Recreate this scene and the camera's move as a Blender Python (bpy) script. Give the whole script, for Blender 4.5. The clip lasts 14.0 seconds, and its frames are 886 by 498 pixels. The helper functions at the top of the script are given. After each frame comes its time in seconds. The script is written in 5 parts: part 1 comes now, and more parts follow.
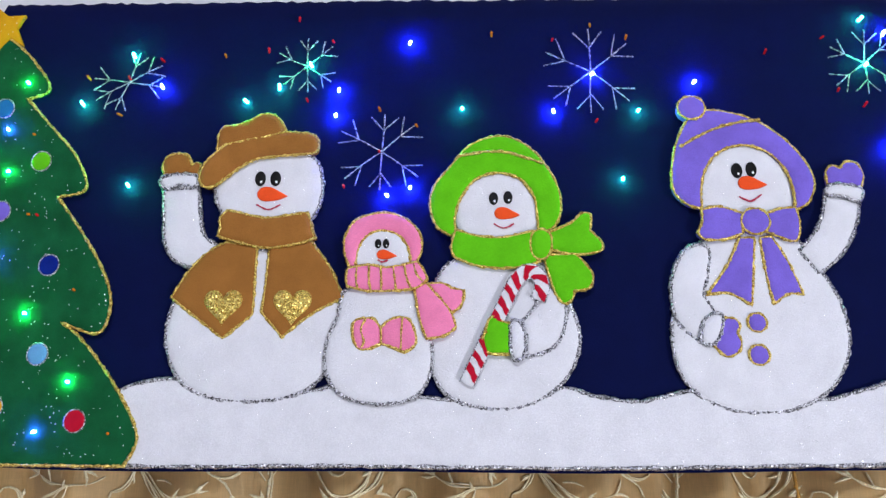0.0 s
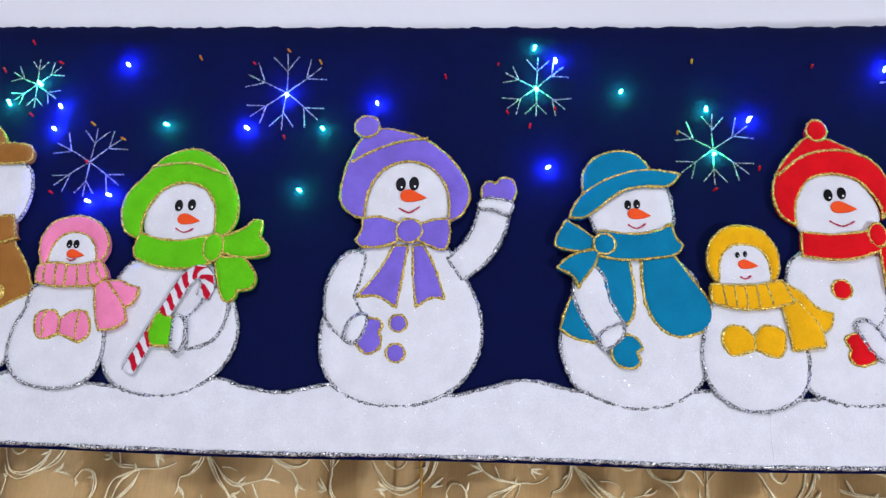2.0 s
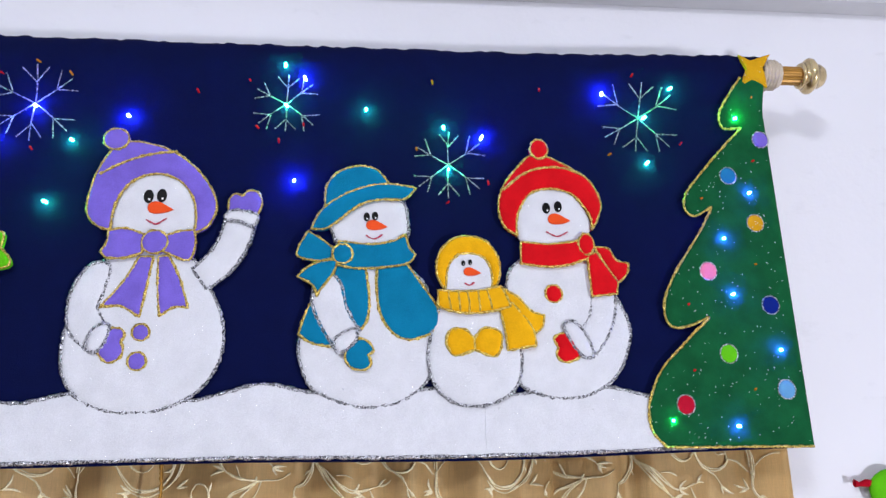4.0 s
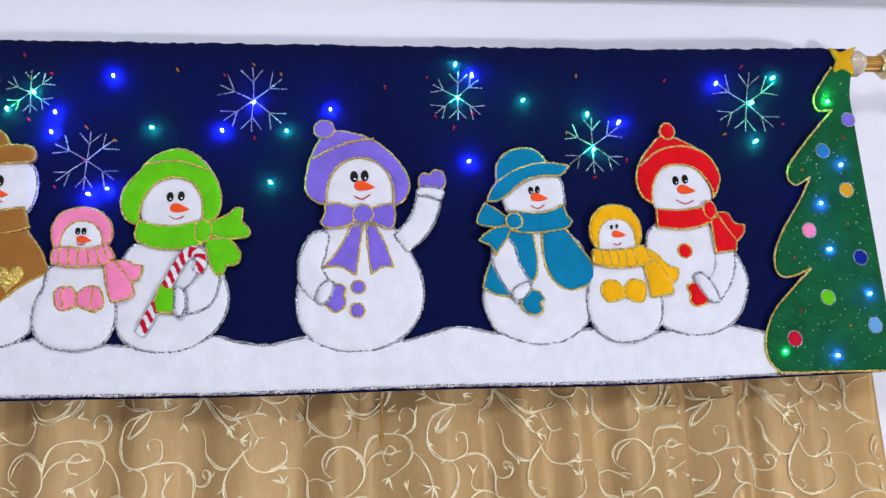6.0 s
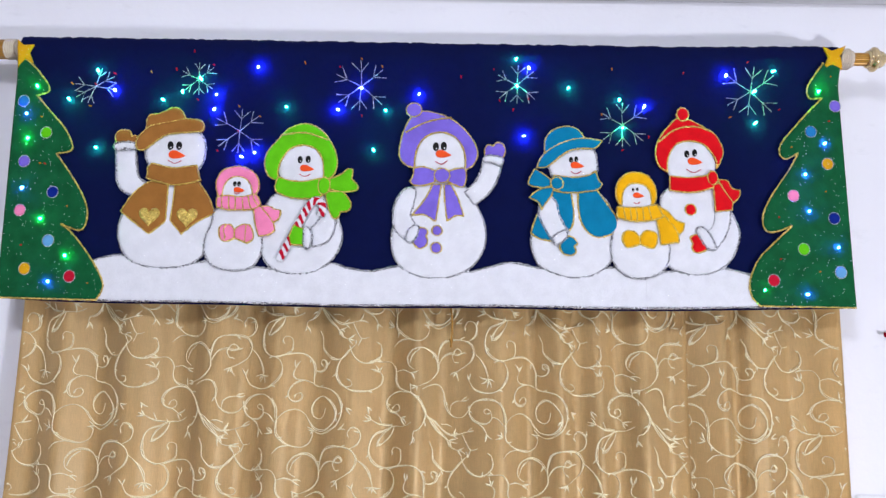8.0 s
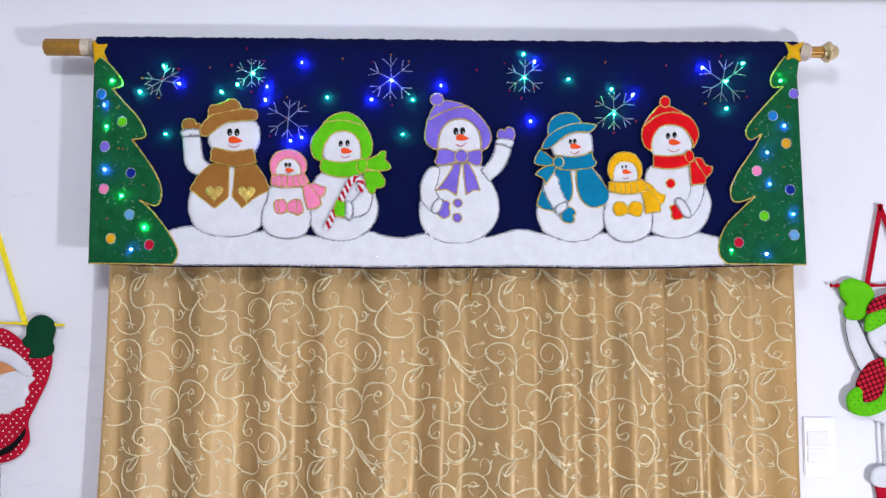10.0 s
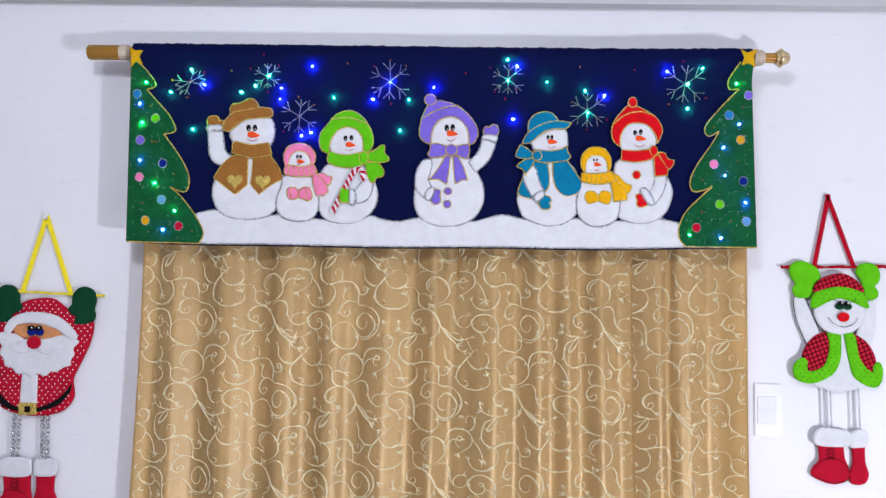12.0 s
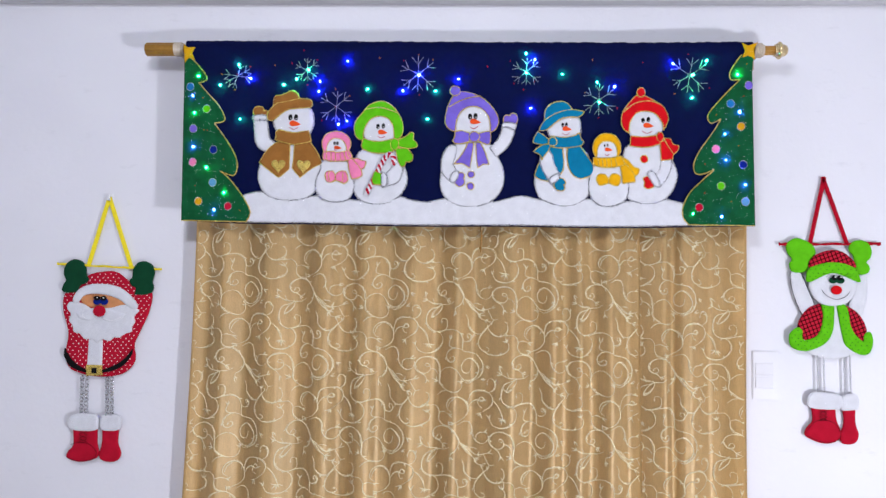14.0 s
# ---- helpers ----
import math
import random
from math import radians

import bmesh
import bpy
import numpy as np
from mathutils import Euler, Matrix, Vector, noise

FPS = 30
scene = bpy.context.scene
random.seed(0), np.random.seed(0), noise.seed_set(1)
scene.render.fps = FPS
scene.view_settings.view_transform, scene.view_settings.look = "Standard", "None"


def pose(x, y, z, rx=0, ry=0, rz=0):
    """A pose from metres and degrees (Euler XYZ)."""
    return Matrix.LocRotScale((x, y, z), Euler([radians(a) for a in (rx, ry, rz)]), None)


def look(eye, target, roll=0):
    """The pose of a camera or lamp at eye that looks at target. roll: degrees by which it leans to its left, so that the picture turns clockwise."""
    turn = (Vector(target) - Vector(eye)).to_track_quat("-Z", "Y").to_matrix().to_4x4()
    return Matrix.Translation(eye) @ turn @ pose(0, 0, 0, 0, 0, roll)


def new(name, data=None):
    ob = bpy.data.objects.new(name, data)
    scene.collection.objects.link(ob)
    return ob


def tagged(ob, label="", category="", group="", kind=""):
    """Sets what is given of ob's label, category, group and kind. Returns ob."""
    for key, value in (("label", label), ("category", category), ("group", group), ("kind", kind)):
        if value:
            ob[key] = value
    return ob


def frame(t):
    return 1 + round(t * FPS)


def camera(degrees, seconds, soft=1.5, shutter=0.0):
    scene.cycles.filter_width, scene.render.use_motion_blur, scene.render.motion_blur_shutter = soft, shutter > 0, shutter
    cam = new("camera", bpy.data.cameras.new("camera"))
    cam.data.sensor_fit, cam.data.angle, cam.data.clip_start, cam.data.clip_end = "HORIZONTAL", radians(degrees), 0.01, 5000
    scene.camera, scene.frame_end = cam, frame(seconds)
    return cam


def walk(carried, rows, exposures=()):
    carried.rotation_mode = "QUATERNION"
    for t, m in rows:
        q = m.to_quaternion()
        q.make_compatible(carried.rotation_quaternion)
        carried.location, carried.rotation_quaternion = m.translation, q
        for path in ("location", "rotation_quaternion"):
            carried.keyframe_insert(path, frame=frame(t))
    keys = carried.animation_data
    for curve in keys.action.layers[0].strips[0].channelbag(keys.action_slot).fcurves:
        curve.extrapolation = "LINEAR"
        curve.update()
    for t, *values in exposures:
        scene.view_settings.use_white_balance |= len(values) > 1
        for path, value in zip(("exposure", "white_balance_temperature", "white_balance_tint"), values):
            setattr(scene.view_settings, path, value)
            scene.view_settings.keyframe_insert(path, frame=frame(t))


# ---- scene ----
cam = camera(57.2, 14.0, soft=1.4)
PATH = [
    (0, (-0.228, -0.7, 1.604), (-0.279, 1.223, 2.152), 0.3),
    (0.5, (-0.139, -0.687, 1.607), (-0.201, 1.225, 2.191), 0.7),
    (1, (-0.04, -0.688, 1.604), (-0.148, 1.215, 2.211), 1.5),
    (1.5, (0.049, -0.703, 1.58), (-0.104, 1.196, 2.19), 2.3),
    (1.8, (0.082, -0.731, 1.581), (-0.048, 1.175, 2.174), 2.2),
    (2, (0.117, -0.742, 1.571), (-0.022, 1.156, 2.185), 2.4),
    (2.5, (0.189, -0.779, 1.571), (0.089, 1.118, 2.194), 2.0),
    (3, (0.238, -0.795, 1.573), (0.234, 1.106, 2.197), 1.2),
    (3.2, (0.25, -0.793, 1.574), (0.287, 1.108, 2.195), 0.8),
    (5.3, (0.198, -0.853, 1.582), (0.449, 1.062, 2.1), -1.8),
    (5.5, (0.155, -0.881, 1.575), (0.37, 1.041, 2.084), -1.7),
    (6, (0.044, -0.96, 1.538), (0.211, 0.971, 2.032), -1.6),
    (6.5, (-0.018, -1.047, 1.521), (0.058, 0.898, 1.981), -0.9),
    (7, (-0.044, -1.104, 1.525), (-0.033, 0.853, 1.939), -0.1),
    (7.5, (0.001, -1.169, 1.506), (-0.02, 0.794, 1.887), 0.8),
    (8, (0.049, -1.278, 1.478), (0.026, 0.691, 1.831), 1.2),
    (8.2, (0.062, -1.322, 1.471), (0.034, 0.651, 1.802), 1.3),
    (10.3, (-0.018, -1.557, 1.499), (-0.001, 0.434, 1.686), 0.3),
    (10.5, (-0.021, -1.574, 1.497), (0.005, 0.417, 1.681), 0.3),
    (11, (-0.014, -1.618, 1.487), (0.008, 0.373, 1.676), 0.5),
    (11.5, (0.014, -1.662, 1.474), (0.011, 0.329, 1.66), 0.8),
    (12, (0.056, -1.743, 1.465), (0.01, 0.249, 1.632), 1.1),
    (12.5, (0.088, -1.828, 1.447), (-0.008, 0.164, 1.598), 1.4),
    (13, (0.105, -1.876, 1.447), (-0.026, 0.116, 1.577), 1.4),
    (13.5, (0.089, -1.898, 1.434), (-0.046, 0.092, 1.569), 1.4),
    (14, (0.069, -1.916, 1.43), (-0.043, 0.076, 1.563), 1.3),
]
walk(cam, [(t, look(eye, target, roll)) for t, eye, target, roll in PATH],
     exposures=[(0, 0.0), (1.5, -0.04), (3, -0.02), (5.5, 0.0), (8, 0.08), (11, 0.02), (14, -0.04)])
from mathutils.geometry import delaunay_2d_cdt

# ---- world and lights ----
world = bpy.data.worlds.new("room_air")
world.use_nodes = True
world.node_tree.nodes["Background"].inputs[0].default_value = (0.8, 0.85, 1.0, 1)
world.node_tree.nodes["Background"].inputs[1].default_value = 0.3
scene.world = world


def area_lamp(name, eye, target, watts, size, colour):
    data = bpy.data.lights.new(name, "AREA")
    data.shape, data.size, data.energy, data.color = "DISK", size, watts, colour
    ob = new(name, data)
    ob.matrix_world = look(eye, target)
    return ob


area_lamp("standing_lamp_light", (1.9, -2.15, 0.55), (-0.9, 0.0, 1.2), 54.0, 0.2, (0.845, 0.865, 1.0))
area_lamp("ceiling_lamp_light", (-0.25, -1.9, 2.57), (-0.3, 0.0, 0.8), 27.0, 0.45, (0.845, 0.865, 1.0))
scene.view_settings.exposure = 0.0


# ---- materials ----
def nodes_of(name):
    m = bpy.data.materials.new(name)
    m.use_nodes = True
    t = m.node_tree
    return m, t, t.nodes, t.links, t.nodes["Principled BSDF"]


def noise_node(t, scale, detail=4.0, rough=0.55, stretch=(1, 1, 1)):
    co = t.nodes.new("ShaderNodeNewGeometry")
    mp = t.nodes.new("ShaderNodeMapping")
    mp.inputs["Scale"].default_value = stretch
    t.links.new(co.outputs["Position"], mp.inputs["Vector"])
    n = t.nodes.new("ShaderNodeTexNoise")
    n.inputs["Scale"].default_value, n.inputs["Detail"].default_value, n.inputs["Roughness"].default_value = scale, detail, rough
    t.links.new(mp.outputs["Vector"], n.inputs["Vector"])
    return n.outputs["Fac"]


def ramp(t, fac, stops):
    r = t.nodes.new("ShaderNodeValToRGB")
    while len(r.color_ramp.elements) < len(stops):
        r.color_ramp.elements.new(0.5)
    for e, (p, c) in zip(r.color_ramp.elements, stops):
        e.position, e.color = p, (*c, 1)
    t.links.new(fac, r.inputs["Fac"])
    return r.outputs["Color"]


def shade(c, k):
    return tuple(min(1.0, v * k) for v in c)


def mixed(t, a, b, fac, mode="MIX"):
    n = t.nodes.new("ShaderNodeMix")
    n.data_type, n.blend_type = "RGBA", mode
    for sock, v in ((n.inputs[0], fac), (n.inputs[6], a), (n.inputs[7], b)):
        if isinstance(v, tuple):
            sock.default_value = (*v, 1)
        elif isinstance(v, (int, float)):
            sock.default_value = v
        else:
            t.links.new(v, sock)
    return n.outputs[2]


def bump(t, bsdf, height, strength, dist):
    b = t.nodes.new("ShaderNodeBump")
    b.inputs["Strength"].default_value, b.inputs["Distance"].default_value = strength, dist
    t.links.new(height, b.inputs["Height"])
    t.links.new(b.outputs["Normal"], bsdf.inputs["Normal"])
    return b


def specks(t, size, share):
    """A mask of scattered glitter grains."""
    co = t.nodes.new("ShaderNodeNewGeometry")
    v = t.nodes.new("ShaderNodeTexVoronoi")
    v.inputs["Scale"].default_value = 1.0 / size
    t.links.new(co.outputs["Position"], v.inputs["Vector"])
    s = t.nodes.new("ShaderNodeSeparateColor")
    t.links.new(v.outputs["Color"], s.inputs["Color"])
    m = t.nodes.new("ShaderNodeMath")
    m.operation = "GREATER_THAN"
    m.inputs[1].default_value = 1 - share
    t.links.new(s.outputs[0], m.inputs[0])
    return m.outputs[0], v


def felt(name, colour, grains=0.0, soft=0.5, patchy=0.12, grain=0.0008):
    m, t, n, l, b = nodes_of(name)
    base = ramp(t, noise_node(t, 45, 5), [(0.3, shade(colour, 1 - patchy)), (0.7, shade(colour, 1 + patchy * 0.8))])
    fine = noise_node(t, 1300, 3, 0.7)
    col = mixed(t, base, ramp(t, fine, [(0.3, (0.72, 0.72, 0.72)), (0.75, (1, 1, 1))]), 0.8, "MULTIPLY")
    b.inputs["Roughness"].default_value = 0.92
    b.inputs["Specular IOR Level"].default_value = 0.08
    if grains:
        mask, _ = specks(t, grain, grains)
        col = mixed(t, col, (0.97, 0.98, 1.0), mask)
        l.new(mask, b.inputs["Metallic"])
        rg = n.new("ShaderNodeMapRange")
        rg.inputs["To Min"].default_value, rg.inputs["To Max"].default_value = 0.92, 0.25
        l.new(mask, rg.inputs["Value"])
        l.new(rg.outputs[0], b.inputs["Roughness"])
    l.new(col, b.inputs["Base Color"])
    bump(t, b, noise_node(t, 700, 4, 0.7), soft, 0.0012)
    return m


def grain_normal(t, cells, lean):
    """Every grain of the cell texture lies at an angle of its own."""
    geo = t.nodes.new("ShaderNodeNewGeometry")
    off = t.nodes.new("ShaderNodeVectorMath")
    off.operation = "SUBTRACT"
    off.inputs[1].default_value = (0.5, 0.5, 0.5)
    t.links.new(cells.outputs["Color"], off.inputs[0])
    big = t.nodes.new("ShaderNodeVectorMath")
    big.operation = "SCALE"
    big.inputs["Scale"].default_value = lean
    t.links.new(off.outputs["Vector"], big.inputs[0])
    add = t.nodes.new("ShaderNodeVectorMath")
    add.operation = "ADD"
    t.links.new(geo.outputs["Normal"], add.inputs[0])
    t.links.new(big.outputs["Vector"], add.inputs[1])
    unit = t.nodes.new("ShaderNodeVectorMath")
    unit.operation = "NORMALIZE"
    t.links.new(add.outputs["Vector"], unit.inputs[0])
    return unit.outputs["Vector"]


def glitter(name, dark, light, metal, mid):
    m, t, n, l, b = nodes_of(name)
    _, v = specks(t, 0.0011, 0.5)
    s = n.new("ShaderNodeSeparateColor")
    l.new(v.outputs["Color"], s.inputs["Color"])
    l.new(ramp(t, s.outputs[1], [(0.15, dark), (0.5, shade(light, mid)), (0.8, light)]), b.inputs["Base Color"])
    b.inputs["Metallic"].default_value = metal
    b.inputs["Roughness"].default_value = 0.3
    l.new(grain_normal(t, v, 1.1), b.inputs["Normal"])
    return m


def plain(name, colour, rough=0.5, metal=0.0, var=0.08, scale=60, bumps=0.1):
    m, t, n, l, b = nodes_of(name)
    l.new(ramp(t, noise_node(t, scale, 6), [(0.3, shade(colour, 1 - var)), (0.7, shade(colour, 1 + var))]), b.inputs["Base Color"])
    b.inputs["Roughness"].default_value, b.inputs["Metallic"].default_value = rough, metal
    if bumps:
        bump(t, b, noise_node(t, scale * 8, 4), bumps, 0.002)
    return m


def bulb(name, colour, strength):
    m, t, n, l, b = nodes_of(name)
    b.inputs["Base Color"].default_value = (*colour, 1)
    b.inputs["Roughness"].default_value = 0.15
    b.inputs["Emission Color"].default_value = (*colour, 1)
    b.inputs["Emission Strength"].default_value = strength
    return m


def wall_paint(name, colour):
    m, t, n, l, b = nodes_of(name)
    broad = ramp(t, noise_node(t, 2.2, 3), [(0.3, shade(colour, 0.95)), (0.7, shade(colour, 1.02))])
    marks = ramp(t, noise_node(t, 14, 8, 0.7, (1, 1, 2.5)), [(0.28, (0.9, 0.9, 0.9)), (0.4, (1, 1, 1))])
    l.new(mixed(t, broad, marks, 0.7, "MULTIPLY"), b.inputs["Base Color"])
    b.inputs["Roughness"].default_value = 0.55
    bump(t, b, noise_node(t, 55, 6, 0.6), 0.12, 0.006)
    return m


def satin(name, colour):
    m, t, n, l, b = nodes_of(name)
    slub = noise_node(t, 240, 4, 0.6, (6, 6, 0.25))
    weft = noise_node(t, 300, 4, 0.6, (0.3, 0.3, 7))
    col = mixed(t, ramp(t, noise_node(t, 5, 4), [(0.3, shade(colour, 0.9)), (0.7, shade(colour, 1.08))]),
                ramp(t, slub, [(0.3, (0.8, 0.8, 0.8)), (0.7, (1, 1, 1))]), 0.8, "MULTIPLY")
    l.new(mixed(t, col, ramp(t, weft, [(0.3, (0.85, 0.85, 0.85)), (0.7, (1, 1, 1))]), 0.7, "MULTIPLY"), b.inputs["Base Color"])
    b.inputs["Roughness"].default_value = 0.42
    b.inputs["Metallic"].default_value = 0.18
    b.inputs["Specular IOR Level"].default_value = 0.9
    b.inputs["Sheen Weight"].default_value = 0.2
    bump(t, b, slub, 0.25, 0.0008)
    return m


def plaid(name, red, dark):
    m, t, n, l, b = nodes_of(name)
    col = None
    co = n.new("ShaderNodeNewGeometry")
    for turn in (20, 112):
        mp = n.new("ShaderNodeMapping")
        mp.inputs["Rotation"].default_value = (0, radians(turn), 0)
        l.new(co.outputs["Position"], mp.inputs["Vector"])
        w = n.new("ShaderNodeTexWave")
        w.inputs["Scale"].default_value = 34.0
        w.inputs["Distortion"].default_value = 0.6
        l.new(mp.outputs["Vector"], w.inputs["Vector"])
        c = ramp(t, w.outputs["Fac"], [(0.0, dark), (0.1, dark), (0.2, (1, 1, 1))])
        col = c if col is None else mixed(t, col, c, 1.0, "MULTIPLY")
    l.new(mixed(t, red, col, 1.0, "MULTIPLY"), b.inputs["Base Color"])
    b.inputs["Roughness"].default_value = 0.9
    b.inputs["Specular IOR Level"].default_value = 0.1
    bump(t, b, noise_node(t, 700, 4), 0.3, 0.001)
    return m


white_felt = felt("white_felt", (0.79, 0.80, 0.83), 0.008, 0.5, 0.06, 0.0007)
navy_cloth = felt("navy_cloth", (0.0021, 0.0050, 0.046), 0.0, 0.25)
felt_brown = felt("brown_felt", (0.35, 0.148, 0.033))
felt_pink = felt("pink_felt", (0.97, 0.26, 0.46))
felt_green = felt("green_felt", (0.13, 0.58, 0.010))
felt_purple = felt("purple_felt", (0.22, 0.15, 0.66))
felt_teal = felt("teal_felt", (0.004, 0.205, 0.37))
felt_yellow = felt("yellow_felt", (0.93, 0.47, 0.008))
felt_red = felt("red_felt", (0.72, 0.007, 0.013))
felt_star = felt("golden_felt", (0.72, 0.38, 0.01), 0.008)
felt_tree = felt("fir_green_cloth", (0.007, 0.103, 0.033), 0.004, 0.3, 0.25, 0.0009)
felt_black = felt("black_felt", (0.008, 0.008, 0.009))
felt_orange = felt("orange_paint", (0.95, 0.10, 0.022))
felt_skin = felt("peach_felt", (0.75, 0.32, 0.13))
felt_dark_green = felt("dark_green_felt", (0.006, 0.06, 0.025))
felt_navy = felt("deep_blue_felt", (0.005, 0.02, 0.22))
felt_sky = felt("sky_blue_felt", (0.02, 0.20, 0.46))
felt_pale = felt("pale_blue_felt", (0.14, 0.38, 0.66))
felt_crimson = felt("crimson_felt", (0.52, 0.008, 0.03))
felt_plaid = plaid("red_plaid_cloth", (0.48, 0.012, 0.032), (0.12, 0.05, 0.06))
lip_paint = plain("lip_paint", (0.45, 0.012, 0.05), 0.5)
black_paint = plain("black_paint", (0.003, 0.003, 0.003), 0.5, 0, 0, 60, 0)
for node in black_paint.node_tree.nodes:
    if node.type == "BSDF_PRINCIPLED":
        node.inputs["Specular IOR Level"].default_value = 0.12
white_paint = plain("white_paint", (0.85, 0.85, 0.85), 0.3, 0, 0, 60, 0)
gold_glitter = glitter("gold_glitter", (0.32, 0.17, 0.012), (1.0, 0.78, 0.20), 0.6, 0.62)
silver_glitter = glitter("silver_glitter", (0.06, 0.061, 0.066), (0.88, 0.89, 0.93), 0.75, 0.42)
wall_white = wall_paint("white_wall_paint", (0.80, 0.80, 0.83))
# same finish as the walls, base colour about a third darker
beam_grey = wall_paint("grey_beam_plaster", (0.54, 0.54, 0.56))
gold_satin = satin("gold_satin", (0.92, 0.645, 0.275))
thread = plain("pale_gold_thread", (0.96, 0.76, 0.49), 0.36, 0.0, 0.25, 700, 0.0)
rod_gold = plain("aged_gilt_wood", (0.36, 0.18, 0.025), 0.38, 0.35, 0.25, 40, 0.15)
brass = plain("polished_brass", (0.72, 0.56, 0.30), 0.22, 0.9, 0.1, 50, 0)
ivory = plain("ivory_plastic", (0.55, 0.47, 0.36), 0.2, 0.0, 0.08, 60, 0)
plastic_white = plain("white_plastic", (0.78, 0.78, 0.80), 0.3, 0.0, 0.02, 30, 0)
steel = plain("steel_chain", (0.62, 0.62, 0.64), 0.25, 1.0, 0.1, 60, 0)
yellow_ribbon = plain("yellow_ribbon", (0.90, 0.74, 0.01), 0.4, 0.0, 0.08, 120, 0.1)
red_ribbon = felt("red_ribbon", (0.44, 0.004, 0.018), 0.0, 0.1)
floor_tile = plain("floor_tile", (0.55, 0.50, 0.44), 0.35, 0.0, 0.1, 6, 0.05)
wire_black = plain("dark_wire", (0.01, 0.015, 0.012), 0.4, 0, 0, 60, 0)
light_green = bulb("green_bulb", (0.012, 1.0, 0.27), 560.0)
light_blue = bulb("blue_bulb", (0.03, 0.06, 1.0), 1300.0)
light_red = bulb("red_bulb", (0.45, 0.006, 0.012), 0.18)
light_amber = bulb("amber_bulb", (0.45, 0.13, 0.006), 0.14)


# ---- mesh helpers ----
def part(name, bm, mats, parent=None, label="", smooth=False):
    me = bpy.data.meshes.new(name)
    bm.to_mesh(me)
    bm.free()
    for m in mats if isinstance(mats, (list, tuple)) else [mats]:
        me.materials.append(m)
    if smooth:
        me.shade_smooth()
    ob = new(name, me)
    ob.parent = parent
    if label:
        tagged(ob, label)
    return ob


def box(bm, x0, x1, y0, y1, z0, z1, mat=0):
    v = [bm.verts.new((x, y, z)) for x in (x0, x1) for y in (y0, y1) for z in (z0, z1)]
    for f in ((0, 1, 3, 2), (4, 6, 7, 5), (0, 4, 5, 1), (2, 3, 7, 6), (0, 2, 6, 4), (1, 5, 7, 3)):
        bm.faces.new([v[i] for i in f]).material_index = mat
    return v


def smooth_line(ctrl, closed=True, step=0.0022):
    """A smooth line through the control points; a point given twice is a sharp corner."""
    p = [Vector(c) for c in ctrl]
    n = len(p)
    out = []
    for i in range(n if closed else n - 1):
        a, b = p[i], p[(i + 1) % n]
        if (b - a).length < 1e-7:
            continue
        pre = p[i - 1] if closed or i else a
        nxt = p[(i + 2) % n] if closed or i + 2 < n else b
        k = max(2, int((b - a).length / step))
        for j in range(k):
            s = j / k
            out.append(0.5 * ((2 * a) + (b - pre) * s + (2 * pre - 5 * a + 4 * b - nxt) * s * s + (3 * a - pre - 3 * b + nxt) * s ** 3))
    if not closed:
        out.append(p[-1])
    return out


